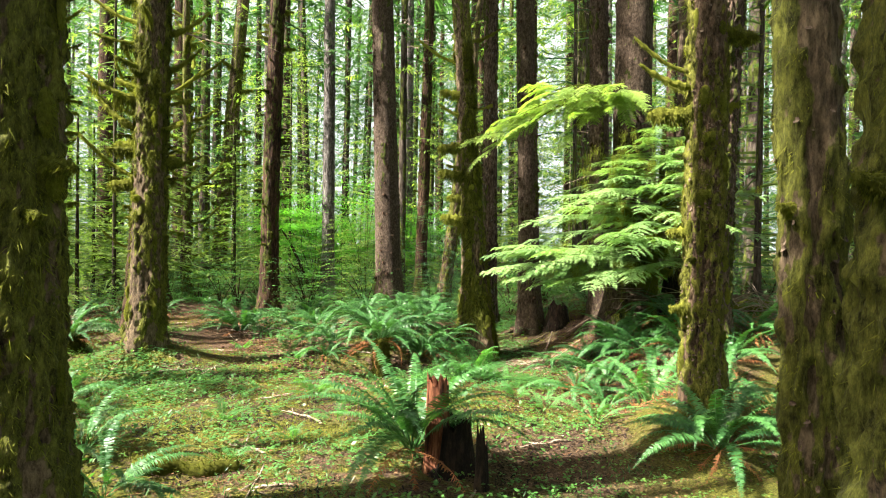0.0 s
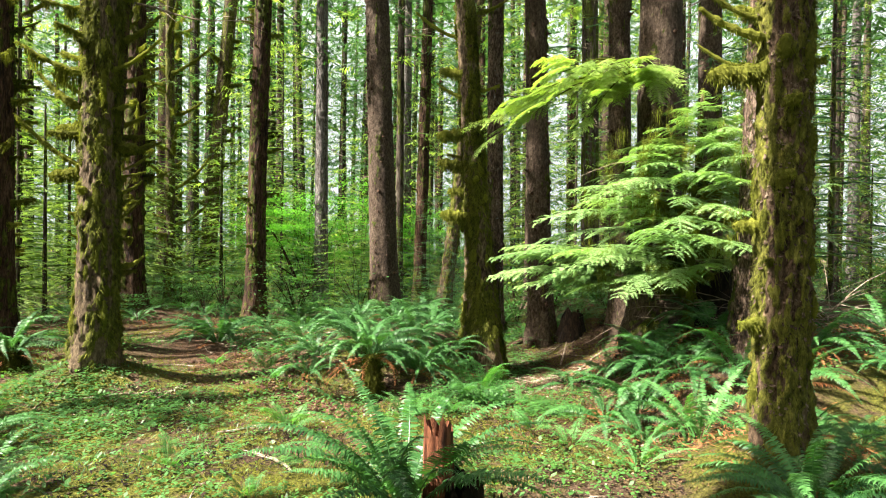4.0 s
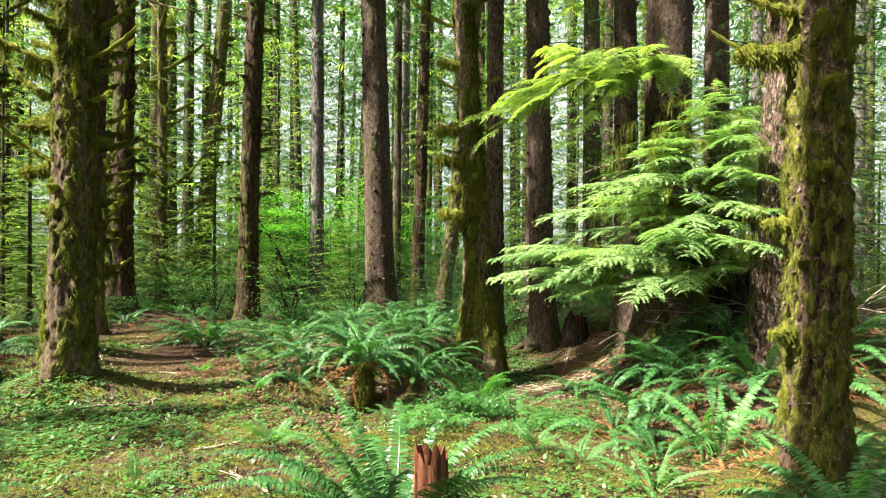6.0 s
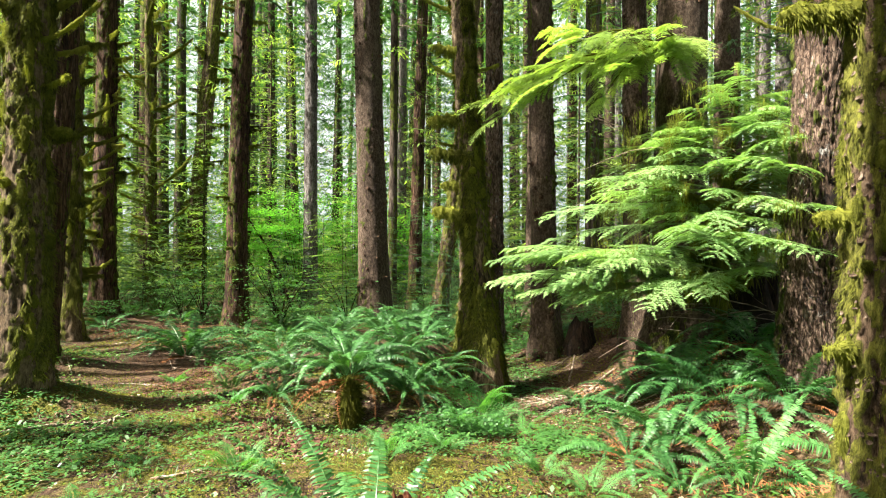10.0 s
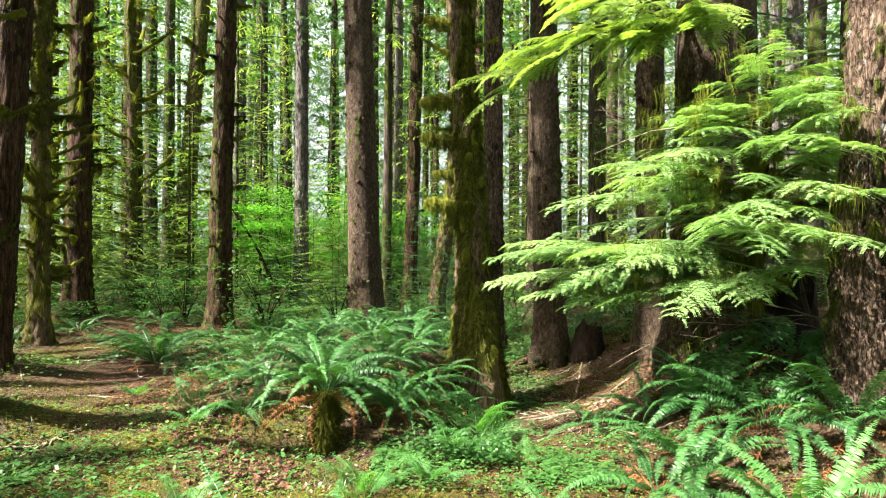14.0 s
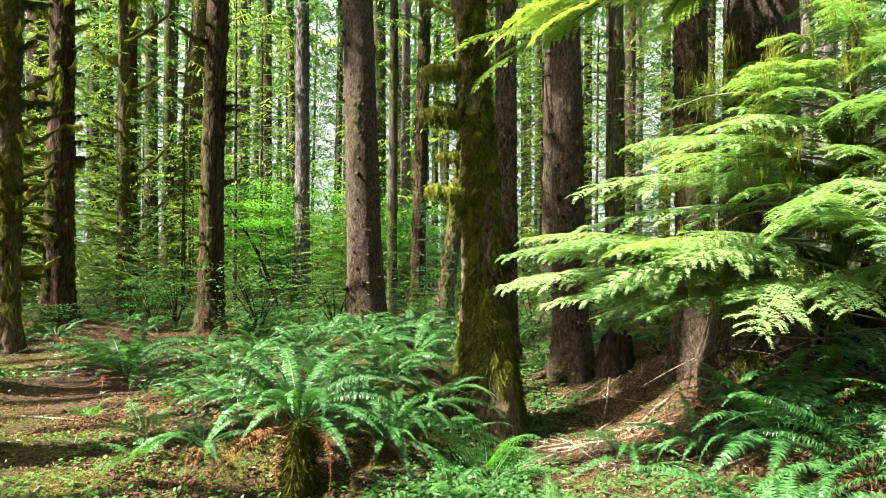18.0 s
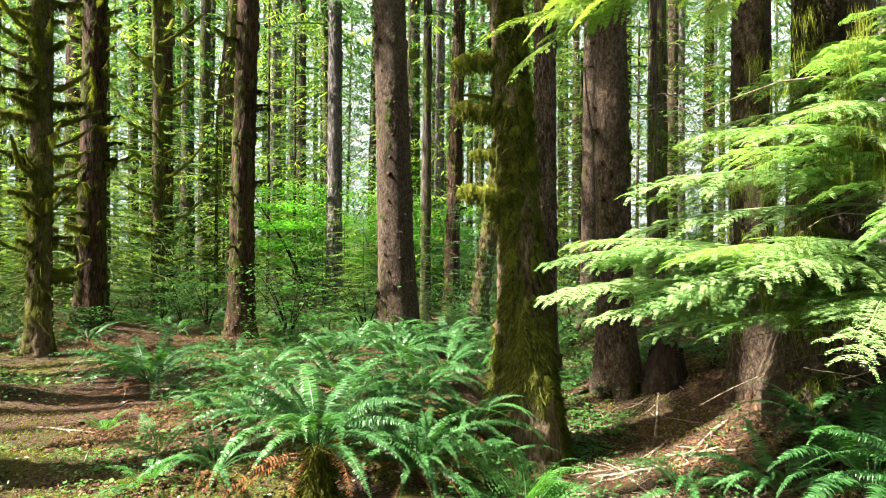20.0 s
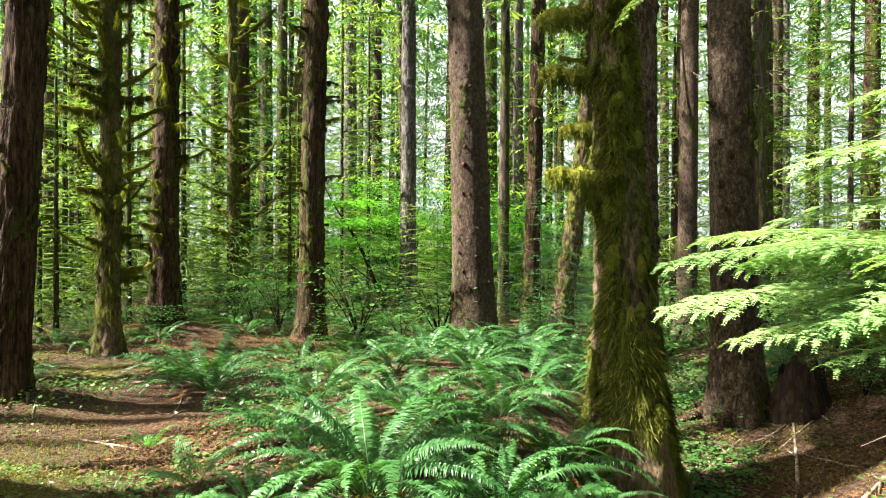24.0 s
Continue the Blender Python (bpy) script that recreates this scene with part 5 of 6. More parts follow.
for i, (x, y, size, count) in enumerate([(0.45, 7.85, 1.0, 10), (0.2, 7.3, 0.6, 6), (-0.3, 6.35, 0.65, 7), (-1.25, 6.15, 0.6, 7), (-0.9, 5.3, 0.5, 5), (-1.9, 5.4, 0.45, 5), (-2.0, 8.2, 0.6, 8), (-1.8, 7.7, 0.5, 6), (0.75, 7.2, 0.4, 5),
                                         (-2.9, 9.0, 0.45, 6), (-2.3, 9.4, 0.5, 6), (0.1, 6.7, 0.45, 6), (-2.9, 5.0, 0.4, 6), (-2.4, 4.5, 0.35, 5), (-3.2, 5.7, 0.45, 6), (-2.0, 6.3, 0.35, 5), (-1.5, 4.4, 0.35, 5), (-1.15, 4.8, 0.4, 6), (-0.55, 5.1, 0.35, 5), (0.75, 6.2, 0.4, 6), (1.0, 5.9, 0.45, 6), (-3.9, 6.4, 0.4, 5)]):
    fern(x, y, size, count, LADY, 90 + i, 0, -1, "lady_fern", "small lady fern with lacy light green fronds", "lady ferns")


# ---- the young hemlock and the long boughs over the clearing ----
def bough_mesh(seed, length, mat, gap=0.05, wide=0.34, droop=0.10, lace=1.0, fine=0.008, inner=0.30):
    """A flat bough along +x: side twigs on both sides, each feathered with short needles."""
    g = np.random.default_rng(seed + 3000)
    heap = Heap()
    s = np.linspace(0, 1, 10)
    axis = np.stack([s * length, 0.05 * length * np.sin(3 * s + seed), length * (0.08 * s - droop * s ** 2 - 0.05 * s ** 6)], -1)
    heap.tube(axis, 0.004 * (1.15 - s) * (0.5 + length), 4)

    down = np.array([0, 0, 1.0])

    def comb(p, d, size):
        """A twig with short needles in two rows."""
        m = max(3, int(size / fine))
        f = np.linspace(0.08, 1, m)
        lat = unit(np.cross(d, down) + g.normal(0, 0.1, 3))
        q = p + d * (size * f)[:, None] - down * (0.18 * size * f ** 2)[:, None]
        heap.kites([p], [d], [lat], [size * 1.02], [fine * 1.5], 0.5)
        for sg in (1, -1):
            way = unit(lat * sg + d * 0.6 + g.normal(0, 0.1, (m, 3)))
            heap.kites(q, way, np.tile(d, (m, 1)), fine * 2.0 * (1.2 - 0.5 * f) * g.uniform(0.8, 1.2, m), np.full(m, fine * 1.15), 0.5)

    # bare twigs on the shaded inner part
    for f in np.arange(0.06, inner, 0.03):
        p0 = np.array([np.interp(f, s, axis[:, c]) for c in range(3)])
        d0 = unit(np.array([0.8, g.choice([-1, 1]) * g.uniform(0.5, 1), g.uniform(-0.4, 0.1)]))
        heap.tube([p0, p0 + d0 * 0.12 * length, p0 + d0 * 0.2 * length - down * 0.03], [0.0018, 0.0013, 0.0007], 3)
    for f in np.arange(inner, 1.0, gap / length):
        p0 = np.array([np.interp(f, s, axis[:, c]) for c in range(3)])
        for sg in (1, -1):
            size = wide * length ** 0.8 * (1.03 - f) ** 0.6 * min(1, 0.3 + f * 2.2) * g.choice([0.45, 0.8, 1.0, 1.15]) * g.uniform(0.85, 1.15)
            d0 = unit(np.array([0.75, sg * g.uniform(0.7, 1.05), g.uniform(-0.28, 0.04)]))
            lat = unit(np.cross(d0, down))
            heap.tube([p0, p0 + d0 * size * 0.5 - down * 0.05 * size, p0 + d0 * size - down * 0.22 * size], [0.0013, 0.001, 0.0006], 3)
            for f2 in np.arange(0.10, 0.97, 0.024 / max(size, 0.06) / lace):
                p1 = p0 + d0 * size * f2 - down * (0.22 * size * f2 ** 2)
                for s2 in (1, -1):
                    comb(p1, unit(d0 * g.uniform(0.6, 0.95) + s2 * lat * 0.85 - down * g.uniform(-0.05, 0.35)), (0.024 + 0.15 * size * (1.05 - f2)) * g.uniform(0.75, 1.2))
            comb(p0 + d0 * size * 0.9 - down * 0.18 * size, unit(d0 - down * 0.3), 0.06)
    comb(axis[-2], unit(axis[-1] - axis[-2]), 0.1)
    return heap.mesh("bough", mat, False)


def lichen_mesh(seed, length, count, drop=0.22):
    g = np.random.default_rng(seed)
    heap = Heap()
    c = g.uniform(0, length, 6)
    knot = g.integers(0, 6, count)
    p = np.stack([c[knot] + g.normal(0, 0.03, count), g.normal(0, 0.15, 6)[knot] + g.normal(0, 0.02, count), g.normal(-0.02, 0.02, count)], -1)
    way = unit(np.stack([g.normal(0, 0.12, count), g.normal(0, 0.12, count), -np.ones(count)], -1))
    heap.kites(p, way, unit(np.cross(way, g.normal(0, 1, (count, 3)))), g.gamma(1.6, drop / 4.5, count) * g.uniform(0.4, 1.5, 6)[knot], g.uniform(0.0012, 0.003, count), 0.4)
    return heap.mesh("lichen", LICHEN, False)


BOUGHS = [bough_mesh(1, 0.6, HEMLOCK, gap=0.05, lace=0.8), bough_mesh(2, 0.9, HEMLOCK, gap=0.056, lace=0.8), bough_mesh(3, 1.25, HEMLOCK, gap=0.064, wide=0.3, lace=0.8), bough_mesh(4, 1.6, HEMLOCK, gap=0.064, droop=0.13, wide=0.26, lace=0.8), bough_mesh(8, 1.25, HEMLOCK, gap=0.064, droop=0.12, wide=0.3, lace=0.8), bough_mesh(9, 2.1, HEMLOCK, gap=0.056, droop=0.07, wide=0.24, inner=0.4)]
GOLD_BOUGHS = [bough_mesh(6, 1.0, HEMLOCK_GOLD, gap=0.062, droop=0.15, lace=0.6, fine=0.012, inner=0.15), bough_mesh(7, 1.2, HEMLOCK_GOLD, gap=0.066, droop=0.3, lace=0.6, fine=0.012, inner=0.15)]
LICHENS = [lichen_mesh(5, 0.9, 260, 0.18), lichen_mesh(6, 0.7, 300, 0.26)]


def hemlock():
    x, y = 2.64, 7.80
    z = gz(x, y)
    t = thing("young_hemlock", pose(x, y, z), "young hemlock with flat layered bright green sunlit boughs", "tree")
    part("trunk", trunk_mesh(0.05, 3.15 - z, (0.05, 0), "moss", 77, 28, 0.03, 0.4), t)
    g = np.random.default_rng(9)
    # height, heading, length: the wide lowest plates, then ever shorter layers
    tiers = [(1.30, 180, 2.15), (1.30, 186, 1.9), (1.10, 182, 2.15), (1.0, 188, 1.6), (1.04, 197, 1.5), (1.2, 191, 1.75), (1.2, 180, 1.6), (1.15, 193, 1.7), (1.12, 185, 1.9), (1.26, 184, 1.5), (1.05, 178, 1.5), (1.33, 202, 1.75), (1.32, 209, 1.5), (1.20, 214, 1.7), (1.16, 223, 1.65), (1.22, 207, 1.45), (1.28, 196, 1.6),
             (1.47, 235, 1.95), (1.46, 243, 1.8), (1.45, 252, 1.65), (1.46, 262, 1.55), (1.47, 275, 1.3), (1.50, 290, 1.2), (1.46, 312, 1.0), (1.22, 240, 1.3), (1.18, 258, 1.2), (1.30, 285, 1.0), (1.22, 184, 2.05), (1.18, 190, 1.95), (1.06, 186, 1.9), (1.4, 150, 1.2), (1.4, 110, 1.0), (1.4, 40, 0.9)]
    for level, reach, count in ((1.72, 1.65, 11), (1.92, 1.5, 11), (2.12, 1.3, 11), (2.32, 1.1, 10), (2.52, 0.9, 9), (2.70, 0.7, 8), (2.86, 0.48, 7), (3.0, 0.3, 5)):
        for i in range(count):
            a = 168 + 150 * i / (count - 1) if i % 4 else 20 + 33 * i % 140
            tiers.append((level + g.uniform(-0.09, 0.09), a + g.uniform(-7, 7), reach * g.uniform(0.55, 1.1)))
    native = [0.6, 0.9, 1.25, 1.6, 1.25, 2.1]
    for i, (h, a, length) in enumerate(tiers):
        h -= z
        k = 0 if length < 0.75 else 1 if length < 1.0 else 5 if length > 1.8 else 3 if length > 1.45 else 2 + 2 * (i % 2)
        bough = part("bough", BOUGHS[k], t, pose(0.05 * h, 0, h, g.uniform(-15, 15), g.uniform(-9, 3) if i > 2 else -2, a + g.uniform(-4, 4)) @ Matrix.Scale(length / native[k], 4))
        if length > 0.5 and i % 3:
            part("lichen", LICHENS[i % 2], bough, pose(g.uniform(0.15, 0.45) * native[k], 0, 0.02, 0, 4, 0), "olive-green hanging lichen", "stuff")
    for i in range(30):
        h = 0.35 + 0.055 * i
        part("dead_branch", STICKS[i % 3], t, pose(0.05 * h, 0, h, 0, g.uniform(-12, 16), 150 + 137 * i % 200) @ Matrix.Scale(g.uniform(0.7, 1.2), 4), "thin bare dead branch")
    for i in range(14):
        h = 0.55 + 0.09 * i
        part("mossy_branch", STUBS[5 + i % 2], t, pose(0.05 * h, 0, h, 0, g.uniform(-6, 12), 170 + 57 * i % 160) @ Matrix.Scale(g.uniform(0.8, 1.3), 4), "dead branch hung with olive moss")


def arching_bough():
    """Long gold-green boughs that reach out from the big spruce."""
    t = thing("spruce_bough", pose(2.62, 8.75, 0), "long arching golden-green hemlock bough hung with lichen", "branch")
    heap = Heap()
    s = np.linspace(0, 1, 14)
    g = np.random.default_rng(4)
    limbs = []
    # where each limb ends, seen from its root, and how many boughs it carries
    for k, (dx, dy, dz, n) in enumerate([(-2.0, -0.55, -0.75, 14), (-1.8, -0.2, -0.35, 12), (-1.2, -0.7, 0.0, 10), (-1.0, -0.8, -0.55, 10), (-0.4, -0.85, -0.2, 8), (-0.5, -1.0, 0.0, 7), (-1.6, -0.5, -0.5, 9), (-1.4, -0.8, -0.15, 9)]):
        line = np.stack([dx * s, dy * s + 0.12 * np.sin(4 * s + k), 3.45 + 0.5 * s + (dz - 0.5) * s ** 2], -1)
        heap.tube(line, 0.022 * (1.15 - s), 6)
        limbs.append((line, n, math.degrees(math.atan2(dy, dx))))
    part("limb", heap.mesh("limb", MOSS_DARK), t)
    for line, n, heading in limbs:
        for i in range(n):
            f = 0.2 + 0.8 * i / (n - 1)
            p = [float(np.interp(f, s, line[:, c])) for c in range(3)]
            a = heading + (58 if i % 2 else -58) * (1.05 - f) + g.uniform(-14, 14)
            k = i % 2
            bough = part("bough", GOLD_BOUGHS[k], t, pose(*p, g.uniform(-20, 20), g.uniform(-4, 34), a) @ Matrix.Scale(g.uniform(0.36, 0.72) * (1.1 - 0.3 * f), 4))
            if i % 3 == 2:
                part("lichen", LICHENS[k], bough, pose(0.1, 0, 0.02), "pale green hanging lichen", "stuff")


hemlock()
arching_bough()


# ---- stumps, roots and rotten wood ----
def roots(x, y, r, seed, count, reach, mat):
    """Surface roots that run down from a trunk into the ground."""
    g = np.random.default_rng(seed)
    for i in range(count):
        a = 2 * np.pi * (i + g.uniform(0, 0.7)) / count
        s = np.linspace(0, 1, 16)
        d = r * 0.9 + reach * g.uniform(0.6, 1.1) * s
        px, py = x + d * np.cos(a + 0.5 * s * g.normal(0, 1)), y + d * np.sin(a + 0.5 * s * g.normal(0, 1))
        thick = r * 0.2 * (1.1 - 0.9 * s)
        heap = Heap()
        heap.tube(np.stack([px, py, ground_z(px, py) + 0.35 * r * np.exp(-s * 5) + thick * 0.2 - 0.03 * s], -1), thick, 9, 0.8, 20.0)
        ob = new("tree_root", heap.mesh("tree_root", mat))
        tagged(ob, "mossy surface root spreading from a trunk into the duff", "root", "surface roots")


roots(1.47, 10.45, 0.2, 1, 6, 0.75, BARK_RED)
roots(2.78, 8.90, 0.28, 2, 6, 0.8, BARK_RED)
roots(2.42, 9.49, 0.16, 4, 4, 0.5, BARK_RED)

def jagged_stump(x, y, r, h, seed, mat, name, label, lean=0.0, jag=0.3, wide=1.5):
    n, m = 40, 26
    th = np.linspace(0, 2 * np.pi, n, endpoint=False)
    top = h * (1 - jag + jag * 1.6 * (value_noise(np.cos(th) * 2.2 + seed, np.sin(th) * 2.2, 0 * th) ** 1.2) + jag * 0.5 * value_noise(np.cos(th) * 8 + seed, np.sin(th) * 8, 0 * th))
    s = np.linspace(0, 1, m)
    S, T = np.meshgrid(s, th, indexing="ij")
    H = -0.12 + S * (top[None] + 0.12)
    R = r * (1 + (wide - 1) * np.exp(-np.clip(H, 0, None) / 0.13)) * (0.86 + 0.3 * fbm(np.cos(T) * 3.2 + seed, np.sin(T) * 3.2, H * 1.2)) * (1 - 0.2 * S)
    outer = np.stack([R * np.cos(T) + lean * H, R * np.sin(T), H], -1)
    inner = np.stack([(R * 0.55 * np.cos(T) + lean * H)[::-1], (R * 0.55 * np.sin(T))[::-1], np.maximum(H - 0.10 * S, -0.1)[::-1]], -1)[: m // 2]
    V = np.concatenate([outer, inner]).reshape(-1, 3)
    k = m + m // 2
    i, j = np.meshgrid(np.arange(k - 1), np.arange(n), indexing="ij")
    q = np.stack([i * n + j, i * n + (j + 1) % n, (i + 1) * n + (j + 1) % n, (i + 1) * n + j], -1).reshape(-1, 4)
    ob = new(name, mesh_of(name, V, [q], mat, False))
    ob.matrix_basis = pose(x, y, gz(x, y), 0, 0, 40 * seed)
    return tagged(ob, label, "stump")


jagged_stump(-0.02, 4.30, 0.094, 0.66, 2, ROTTEN, "tree_stump", "broken rotting stump with jagged red-brown wood", -0.03, 0.13, 1.2)
jagged_stump(0.10, 4.29, 0.135, 0.36, 5, ROTTEN_DARK, "tree_stump", "dark crumbling lower half of a rotten stump", 0.0, 0.35, 1.5)
jagged_stump(0.27, 3.95, 0.045, 0.32, 7, ROTTEN_DARK, "wood_stub", "small weathered spike of rotten wood", -0.05, 0.5, 1.3)
jagged_stump(1.92, 10.3, 0.19, 0.36, 8, ROTTEN_DARK, "tree_stump", "hollow blackened stump beside a spruce trunk", 0.0, 0.5, 1.4)
jagged_stump(3.3, 8.5, 0.3, 0.75, 9, ROTTEN_DARK, "tree_stump", "dark mossy stump behind the hemlock", 0.0, 0.6, 1.5)


def rotten_chunks(x, y, seed, count, spread):
    """Crumbled red wood lying in a heap."""
    g = np.random.default_rng(seed)
    heap = Heap()
    for i in range(count):
        px, py = g.normal(0, spread, 2)
        r = g.uniform(0.006, 0.03)
        c = np.array([px, py, gz(x + px, y + py) - gz(x, y) + r * 0.35])
        th, ph = np.linspace(0, 2 * np.pi, 8, endpoint=False), np.linspace(0.15, math.pi - 0.15, 5)
        P, T = np.meshgrid(ph, th, indexing="ij")
        d = np.stack([np.sin(P) * np.cos(T), np.sin(P) * np.sin(T), 0.7 * np.cos(P)], -1)
        rad = r * (0.6 + 0.8 * value_noise(d[..., 0] * 2 + i, d[..., 1] * 2, d[..., 2] * 2))
        a, b = np.meshgrid(np.arange(4), np.arange(8), indexing="ij")
        heap.add(c + d * rad[..., None], np.stack([a * 8 + b, (a + 1) * 8 + b, (a + 1) * 8 + (b + 1) % 8, a * 8 + (b + 1) % 8], -1).reshape(-1, 4))
    ob = new("rotten_wood", heap.mesh("rotten_wood", CRUMBLE, False))
    ob.matrix_basis = pose(x, y, gz(x, y))
    tagged(ob, "crumbled heap of red-brown rotten wood", "rotten wood", kind="stuff")


rotten_chunks(-1.02, 6.95, 1, 210, 0.15)
rotten_chunks(-2.2, 8.6, 2, 200, 0.25)
rotten_chunks(-2.55, 9.0, 6, 300, 0.3)
rotten_chunks(-1.75, 7.7, 3, 120, 0.2)
rotten_chunks(-2.1, 8.25, 4, 120, 0.13)
rotten_chunks(-1.5, 7.25, 5, 130, 0.12)


def fallen_wood(name, x, y, length, r, turn, mat, label, seed, category="log"):
    s = np.linspace(0, 1, 14 if r < 0.03 else 40)
    px, py = x + np.cos(radians(turn)) * (s - 0.5) * length, y + np.sin(radians(turn)) * (s - 0.5) * length + 0.05 * length * np.sin(3 * s + seed)
    pts = np.stack([px, py, ground_z(px, py) + (r * 0.7 if r < 0.03 else r * 0.25)], -1) - np.array([x, y, 0])
    heap = Heap()
    heap.tube(pts, r * (1.1 - 0.35 * s) * (1 + 0.15 * np.sin(17 * s + seed)) * np.where((s > 0.99) | (s < 0.01), 0.5, 1), 14 if r > 0.04 else 5, 1.3 if r > 0.04 else 0.0)
    g = np.random.default_rng(seed)
    if r < 0.03:
        for i in range(4):
            k = int(g.integers(3, 12))
            b = radians(turn + g.uniform(-60, 60))
            d = unit(np.array([math.cos(b), math.sin(b), g.uniform(0, 0.15)]))
            heap.tube([pts[k], pts[k] + d * length * 0.12, pts[k] + d * length * 0.25], [r * 0.6, r * 0.45, r * 0.2], 4)
    else:
        n = 1500
        k = g.integers(0, 40, n)
        a = g.uniform(0, math.pi, n)
        off = np.stack([-math.sin(radians(turn)) * np.cos(a), math.cos(radians(turn)) * np.cos(a), np.sin(a)], -1)
        way = unit(off + g.normal(0, 0.5, (n, 3)))
        heap.kites(pts[k] + off * r + g.normal(0, 0.02, (n, 3)), way, unit(np.cross(way, g.normal(0, 1, (n, 3)))), g.uniform(0.008, 0.025, n), g.uniform(0.003, 0.008, n))
    ob = new(name, heap.mesh(name, mat))
    ob.matrix_basis = pose(x, y, 0)
    tagged(ob, label, category, "fallen twigs" if r < 0.03 else "")


fallen_wood("mossy_log", -1.75, 4.25, 0.7, 0.075, 12, MOSS_DARK, "short rotting log overgrown with moss", 3)
fallen_wood("mossy_log", 4.0, 10.5, 3.0, 0.13, 150, MOSS_DARK, "mossy fallen log among the trees", 6)
g = np.random.default_rng(71)
for i in range(110):
    if i < 44:
        x, y = g.uniform(0.6, 2.0), g.uniform(7.6, 11.0)
    elif i < 80:
        x, y = g.uniform(-4.2, 1.2), g.uniform(3.2, 12)
    else:
        x, y = g.uniform(-6, -2.5), g.uniform(8, 13)
    fallen_wood("fallen_twig", x, y, g.uniform(0.25, 0.9), g.uniform(0.005, 0.014), g.uniform(0, 360), TWIG, "dry bare twig lying on the forest floor", 10 + i, "twig")


def brush_pile(x, y, count):
    t = thing("brush_pile", pose(x, y, gz(x, y)), "tangled pile of dry grey-brown dead branches", "dead branches")
    g = np.random.default_rng(5)
    for i in range(count):
        a = g.uniform(0, 360)
        part("dead_branch", STICKS[i % 3], t, pose(g.normal(0, 0.3), g.normal(0, 0.25), g.uniform(0.02, 0.35), g.uniform(-40, 40), g.uniform(-50, 15), a) @ Matrix.Scale(g.uniform(0.6, 1.1), 4))


brush_pile(4.3, 8.2, 60)
brush_pile(2.9, 8.35, 16)


# ---- small plants and litter on the floor ----
def scattered(name, count, area, size, mat, label, seed, patchy, upright=0.1, lift=(0.005, 0.05), broad=0.7, where=None):
    g = np.random.default_rng(seed)
    x, y = g.uniform(area[0], area[1], count * 3), g.uniform(area[2], area[3], count * 3)
    f = fbm(x * patchy + seed, y * patchy, 0 * x, 3) + g.normal(0, 0.05, len(x))
    if where is not None:
        f = f + where(x, y)
    keep = np.argsort(-f)[:count]
    x, y = x[keep], y[keep]
    b = g.uniform(0, 2 * np.pi, count)
    z = ground_z(x, y) + g.uniform(lift[0], lift[1], count)
    way = unit(np.stack([np.cos(b), np.sin(b), g.normal(upright, 0.25, count)], -1))
    side = unit(np.cross(way, np.array([0, 0, 1.0])) + g.normal(0, 0.3, (count, 3)))
    L = g.uniform(0.5, 1.2, count) * size
    heap = Heap()
    heap.kites(np.stack([x, y, z], -1), way, side, L, L * broad, 0.55)
    ob = new(name, heap.mesh(name, mat, False))
    return tagged(ob, label, "ground cover", kind="stuff")


def trefoils(name, count, area, size, mat, label, seed, patchy, lift=(0.015, 0.06)):
    """Small plants of three spread leaflets, in patches."""
    g = np.random.default_rng(seed)
    x, y = g.uniform(area[0], area[1], count * 4), g.uniform(area[2], area[3], count * 4)
    keep = np.argsort(-(fbm(x * patchy + seed, y * patchy, 0 * x, 3) + g.normal(0, 0.09, len(x))))[:count]
    x, y = np.repeat(x[keep], 3), np.repeat(y[keep], 3)
    n = count * 3
    b = np.repeat(g.uniform(0, 2 * np.pi, count), 3) + np.tile([0, 2.1, 4.2], count) + g.normal(0, 0.2, n)
    z = ground_z(x, y) + np.repeat(g.uniform(lift[0], lift[1], count), 3)
    way = unit(np.stack([np.cos(b), np.sin(b), g.normal(-0.05, 0.2, n)], -1))
    side = unit(np.cross(way, np.array([0, 0, 1.0])) + g.normal(0, 0.15, (n, 3)))
    L = np.repeat(g.uniform(0.6, 1.2, count), 3) * size
    heap = Heap()
    heap.kites(np.stack([x, y, z], -1) + way * (L * 0.12)[:, None], way, side, L, L * 0.9, 0.62)
    ob = new(name, heap.mesh(name, mat, False))
    return tagged(ob, label, "ground cover", kind="stuff")


def off_path(x, y):
    """Keeps plants off the trodden path that leads away between the trees."""
    return -0.28 * np.exp(-((x + 2.6 + 0.44 * (y - 7.6)) / 0.55) ** 2) * step(7.2, 8.2, y)


trefoils("clover_patch", 2600, (-4.8, 2.2, 2.4, 8.6), 0.024, CLOVER, "patches of bright green three-leaved wood sorrel", 51, 1.1)
trefoils("clover_patch", 3600, (-4.8, 1.6, 2.4, 8.4), 0.03, SHRUB, "patches of darker three-leaved wood sorrel in the moss", 52, 1.3)
trefoils("clover_patch", 800, (-4.6, -2.4, 6.0, 7.6), 0.034, SHRUB, "dark wood sorrel round a mossy tree foot", 53, 0.9)
trefoils("clover_patch", 1500, (0.6, 2.2, 7.6, 12.0), 0.034, SHRUB, "scattered wood sorrel on the rusty duff", 55, 1.2)
trefoils("clover_patch", 1100, (-0.3, 1.4, 6.6, 8.2), 0.034, SHRUB, "lush wood sorrel under the lady ferns", 54, 1.0, (0.02, 0.07))
scattered("clover_patch", 2800, (-5.5, 3.2, 2.2, 9.5), 0.022, CLOVER, "low bright green clover-like leaves over moss", 1, 1.5, 0.2, (0.01, 0.06), 0.85)
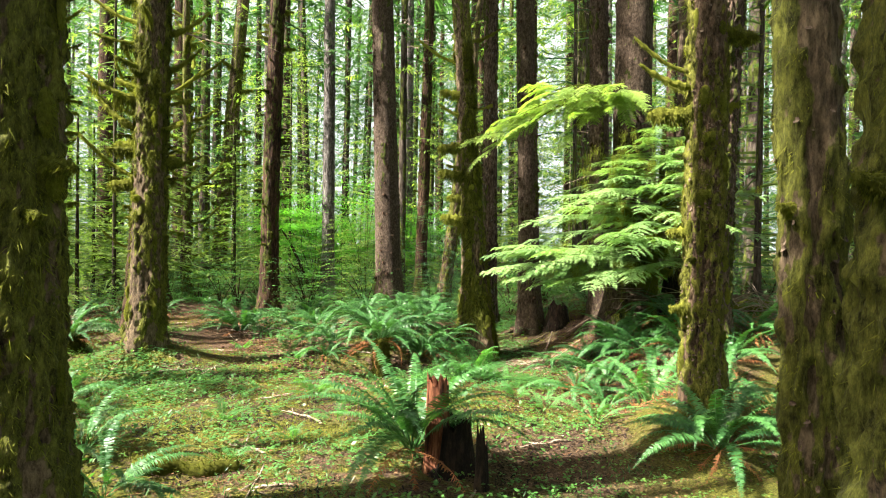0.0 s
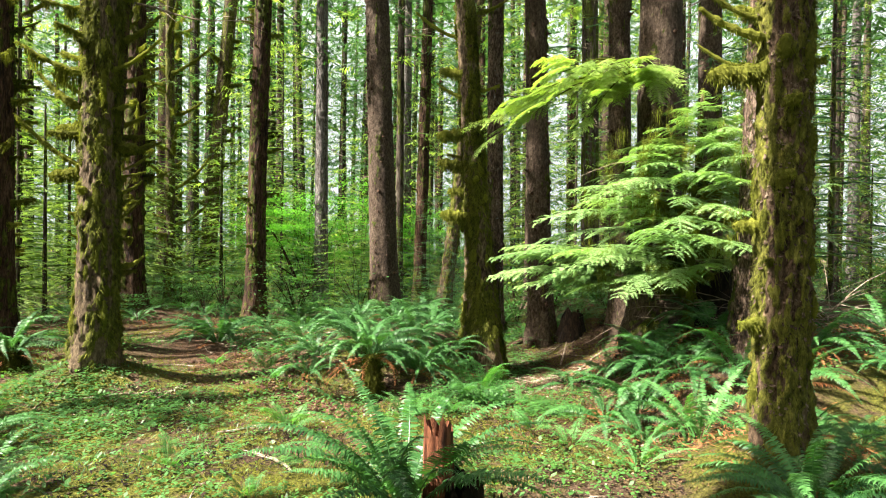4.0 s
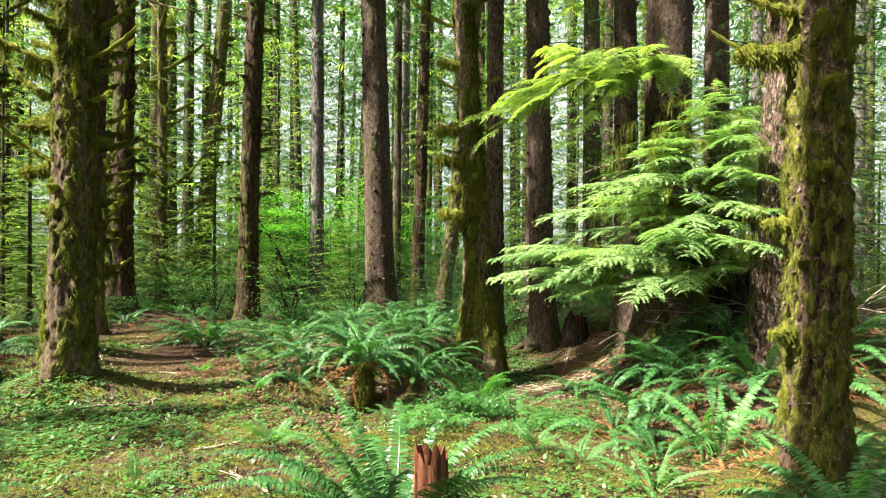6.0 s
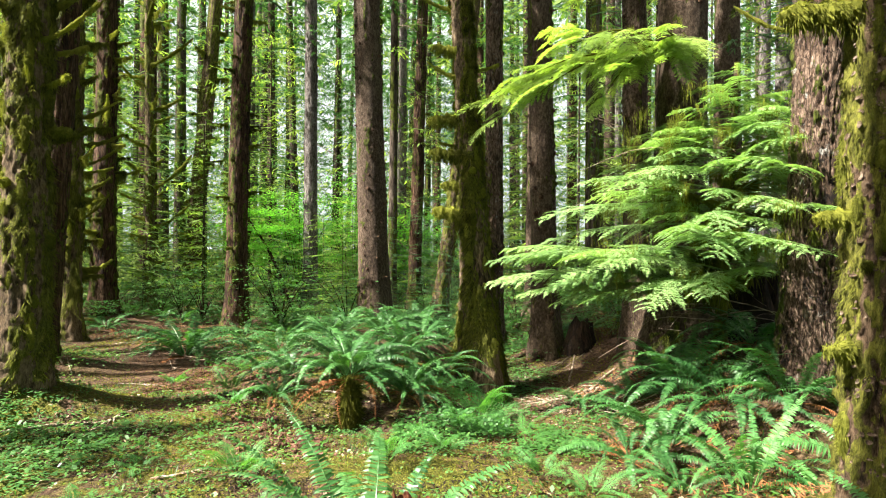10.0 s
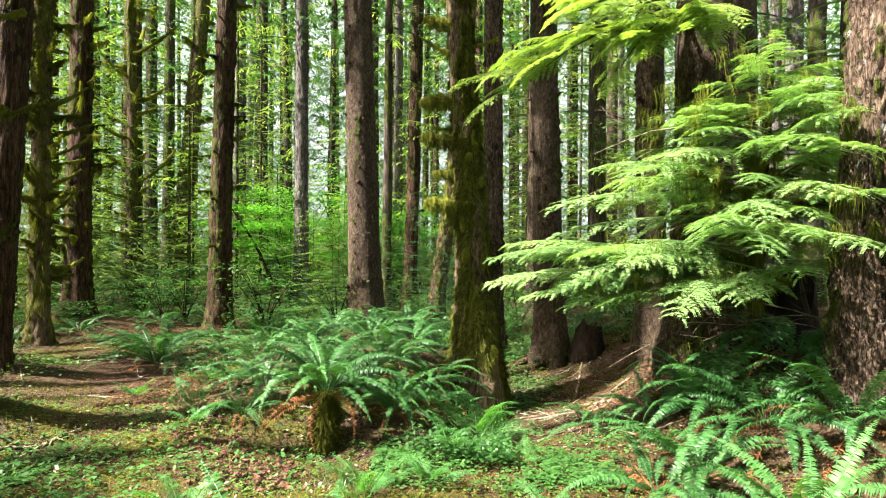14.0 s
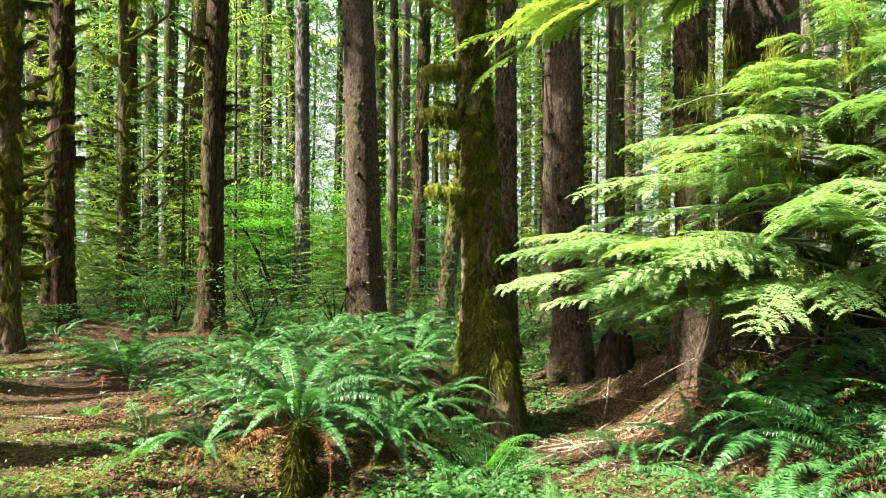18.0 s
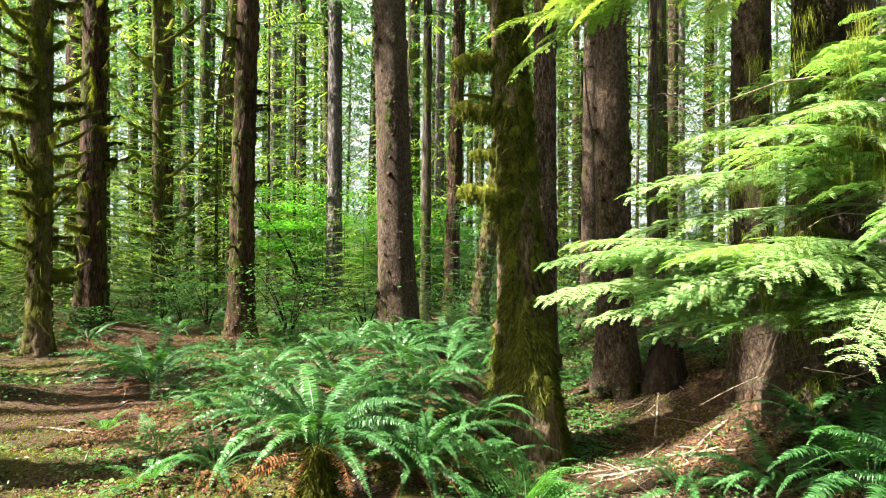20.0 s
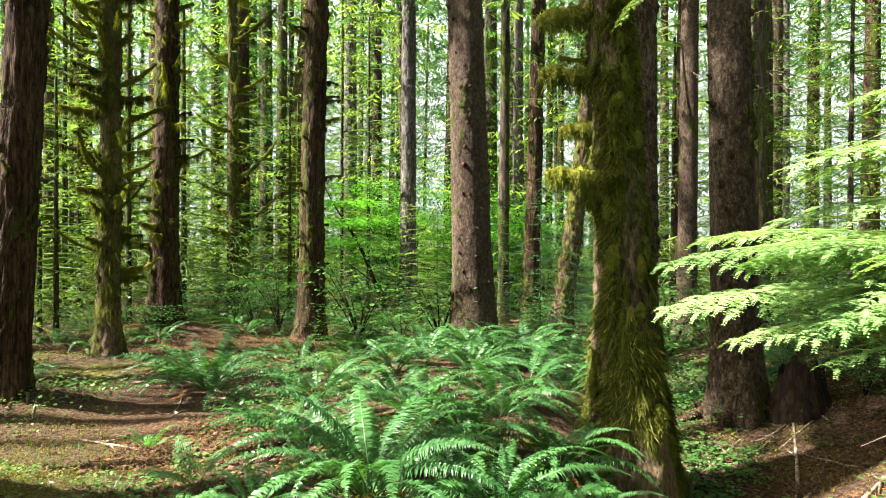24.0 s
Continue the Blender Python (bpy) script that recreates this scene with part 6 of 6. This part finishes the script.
scattered("clover_patch", 1100, (-4.4, -2.2, 6.0, 7.4), 0.036, SHRUB, "dark green clover leaves round a mossy tree foot", 12, 1.2, 0.2, (0.02, 0.09), 0.85)
scattered("leafy_ground_cover", 1500, (-0.1, 0.65, 7.0, 8.5), 0.042, SHRUB, "lush low green leaves beside the fern mound", 21, 1.4, 0.25, (0.02, 0.16), 0.7)
scattered("leafy_ground_cover", 22000, (-7.0, 5.0, 8.0, 17), 0.05, SHRUB, "low dark green leaves between the trees", 2, 0.7, 0.25, (0.02, 0.14), 0.7, off_path)
scattered("moss_tufts", 40000, (-4.6, 2.6, 2.2, 8.5), 0.022, MOSS, "soft yellow-green moss tufts on the floor", 3, 0.8, 0.9, (0.0, 0.012), 0.3)
scattered("clover_patch", 6500, (-6.8, -1.6, 7.6, 14.0), 0.038, CLOVER, "low green leaves beside the path", 22, 1.1, 0.25, (0.01, 0.08), 0.8, off_path)
scattered("seedlings", 1800, (-5.0, 1.4, 2.6, 7.6), 0.03, CLOVER, "small upright green seedlings in the moss", 31, 1.9, 0.5, (0.01, 0.09), 0.5)
scattered("seedlings", 3000, (-5.0, 2.0, 2.6, 7.6), 0.05, SHRUB, "small dark green leaves in clumps on the moss", 32, 1.7, 0.4, (0.01, 0.08), 0.6)
scattered("leaf_litter", 9000, (-4.0, 1.5, 3.0, 8.0), 0.04, ROTTEN_DARK, "dark bark chips and rotten crumbs on the moss", 33, 2.2, 0.1, (0.004, 0.02), 0.4)
scattered("green_sprigs", 9000, (-5.0, 3.0, 2.2, 9.0), 0.06, SHRUB, "thin green sprigs and grass blades in the moss", 8, 1.6, 1.1, (0.0, 0.02), 0.12)
scattered("leaf_litter", 26000, (-5.0, 3.5, 2.2, 12), 0.034, LITTER, "brown fallen leaves, needles and bark chips", 4, 1.3, 0.05, (0.006, 0.03), 0.28)
scattered("dry_leaves", 900, (-4.5, 3.0, 2.4, 8.5), 0.036, LITTER_PALE, "pale dry leaves scattered on the moss", 9, 0.6, 0.15, (0.01, 0.04), 0.55)
scattered("needle_litter", 34000, (0.3, 5.6, 5.8, 12.5), 0.05, LITTER, "rust-brown dry needles and frond scraps", 5, 0.8, 0.1, (0.006, 0.03), 0.1)
scattered("leafy_ground_cover", 5000, (2.0, 5.6, 4.2, 8.6), 0.045, SHRUB, "low green leaves on the bank beside the ferns", 43, 1.2, 0.3, (0.01, 0.1), 0.6)
scattered("dead_fern_scraps", 5000, (1.2, 5.6, 4.2, 9.0), 0.08, FERN_DEAD, "rust-brown scraps of dead fern on the bank", 44, 1.0, 0.1, (0.006, 0.05), 0.14)
scattered("moss_tufts", 6000, (0.5, 2.6, 7.6, 12.0), 0.03, MOSS, "olive moss in patches on the duff", 42, 1.3, 0.7, (0.0, 0.015), 0.35)
scattered("leaf_litter", 8000, (0.6, 3.4, 7.4, 12.5), 0.05, ROTTEN_DARK, "dark bark chips and twigs on the duff", 41, 1.6, 0.1, (0.006, 0.03), 0.16)
scattered("leaf_litter", 26000, (-8.0, -2.0, 8.0, 15), 0.05, LITTER, "brown needles, bark chips and dry fronds on the path", 14, 1.1, 0.08, (0.006, 0.035), 0.22)
scattered("moss_tufts", 18000, (-7.5, -2.0, 8.0, 14), 0.03, MOSS, "soft yellow-green moss beside the path", 15, 0.8, 0.8, (0.0, 0.015), 0.3)
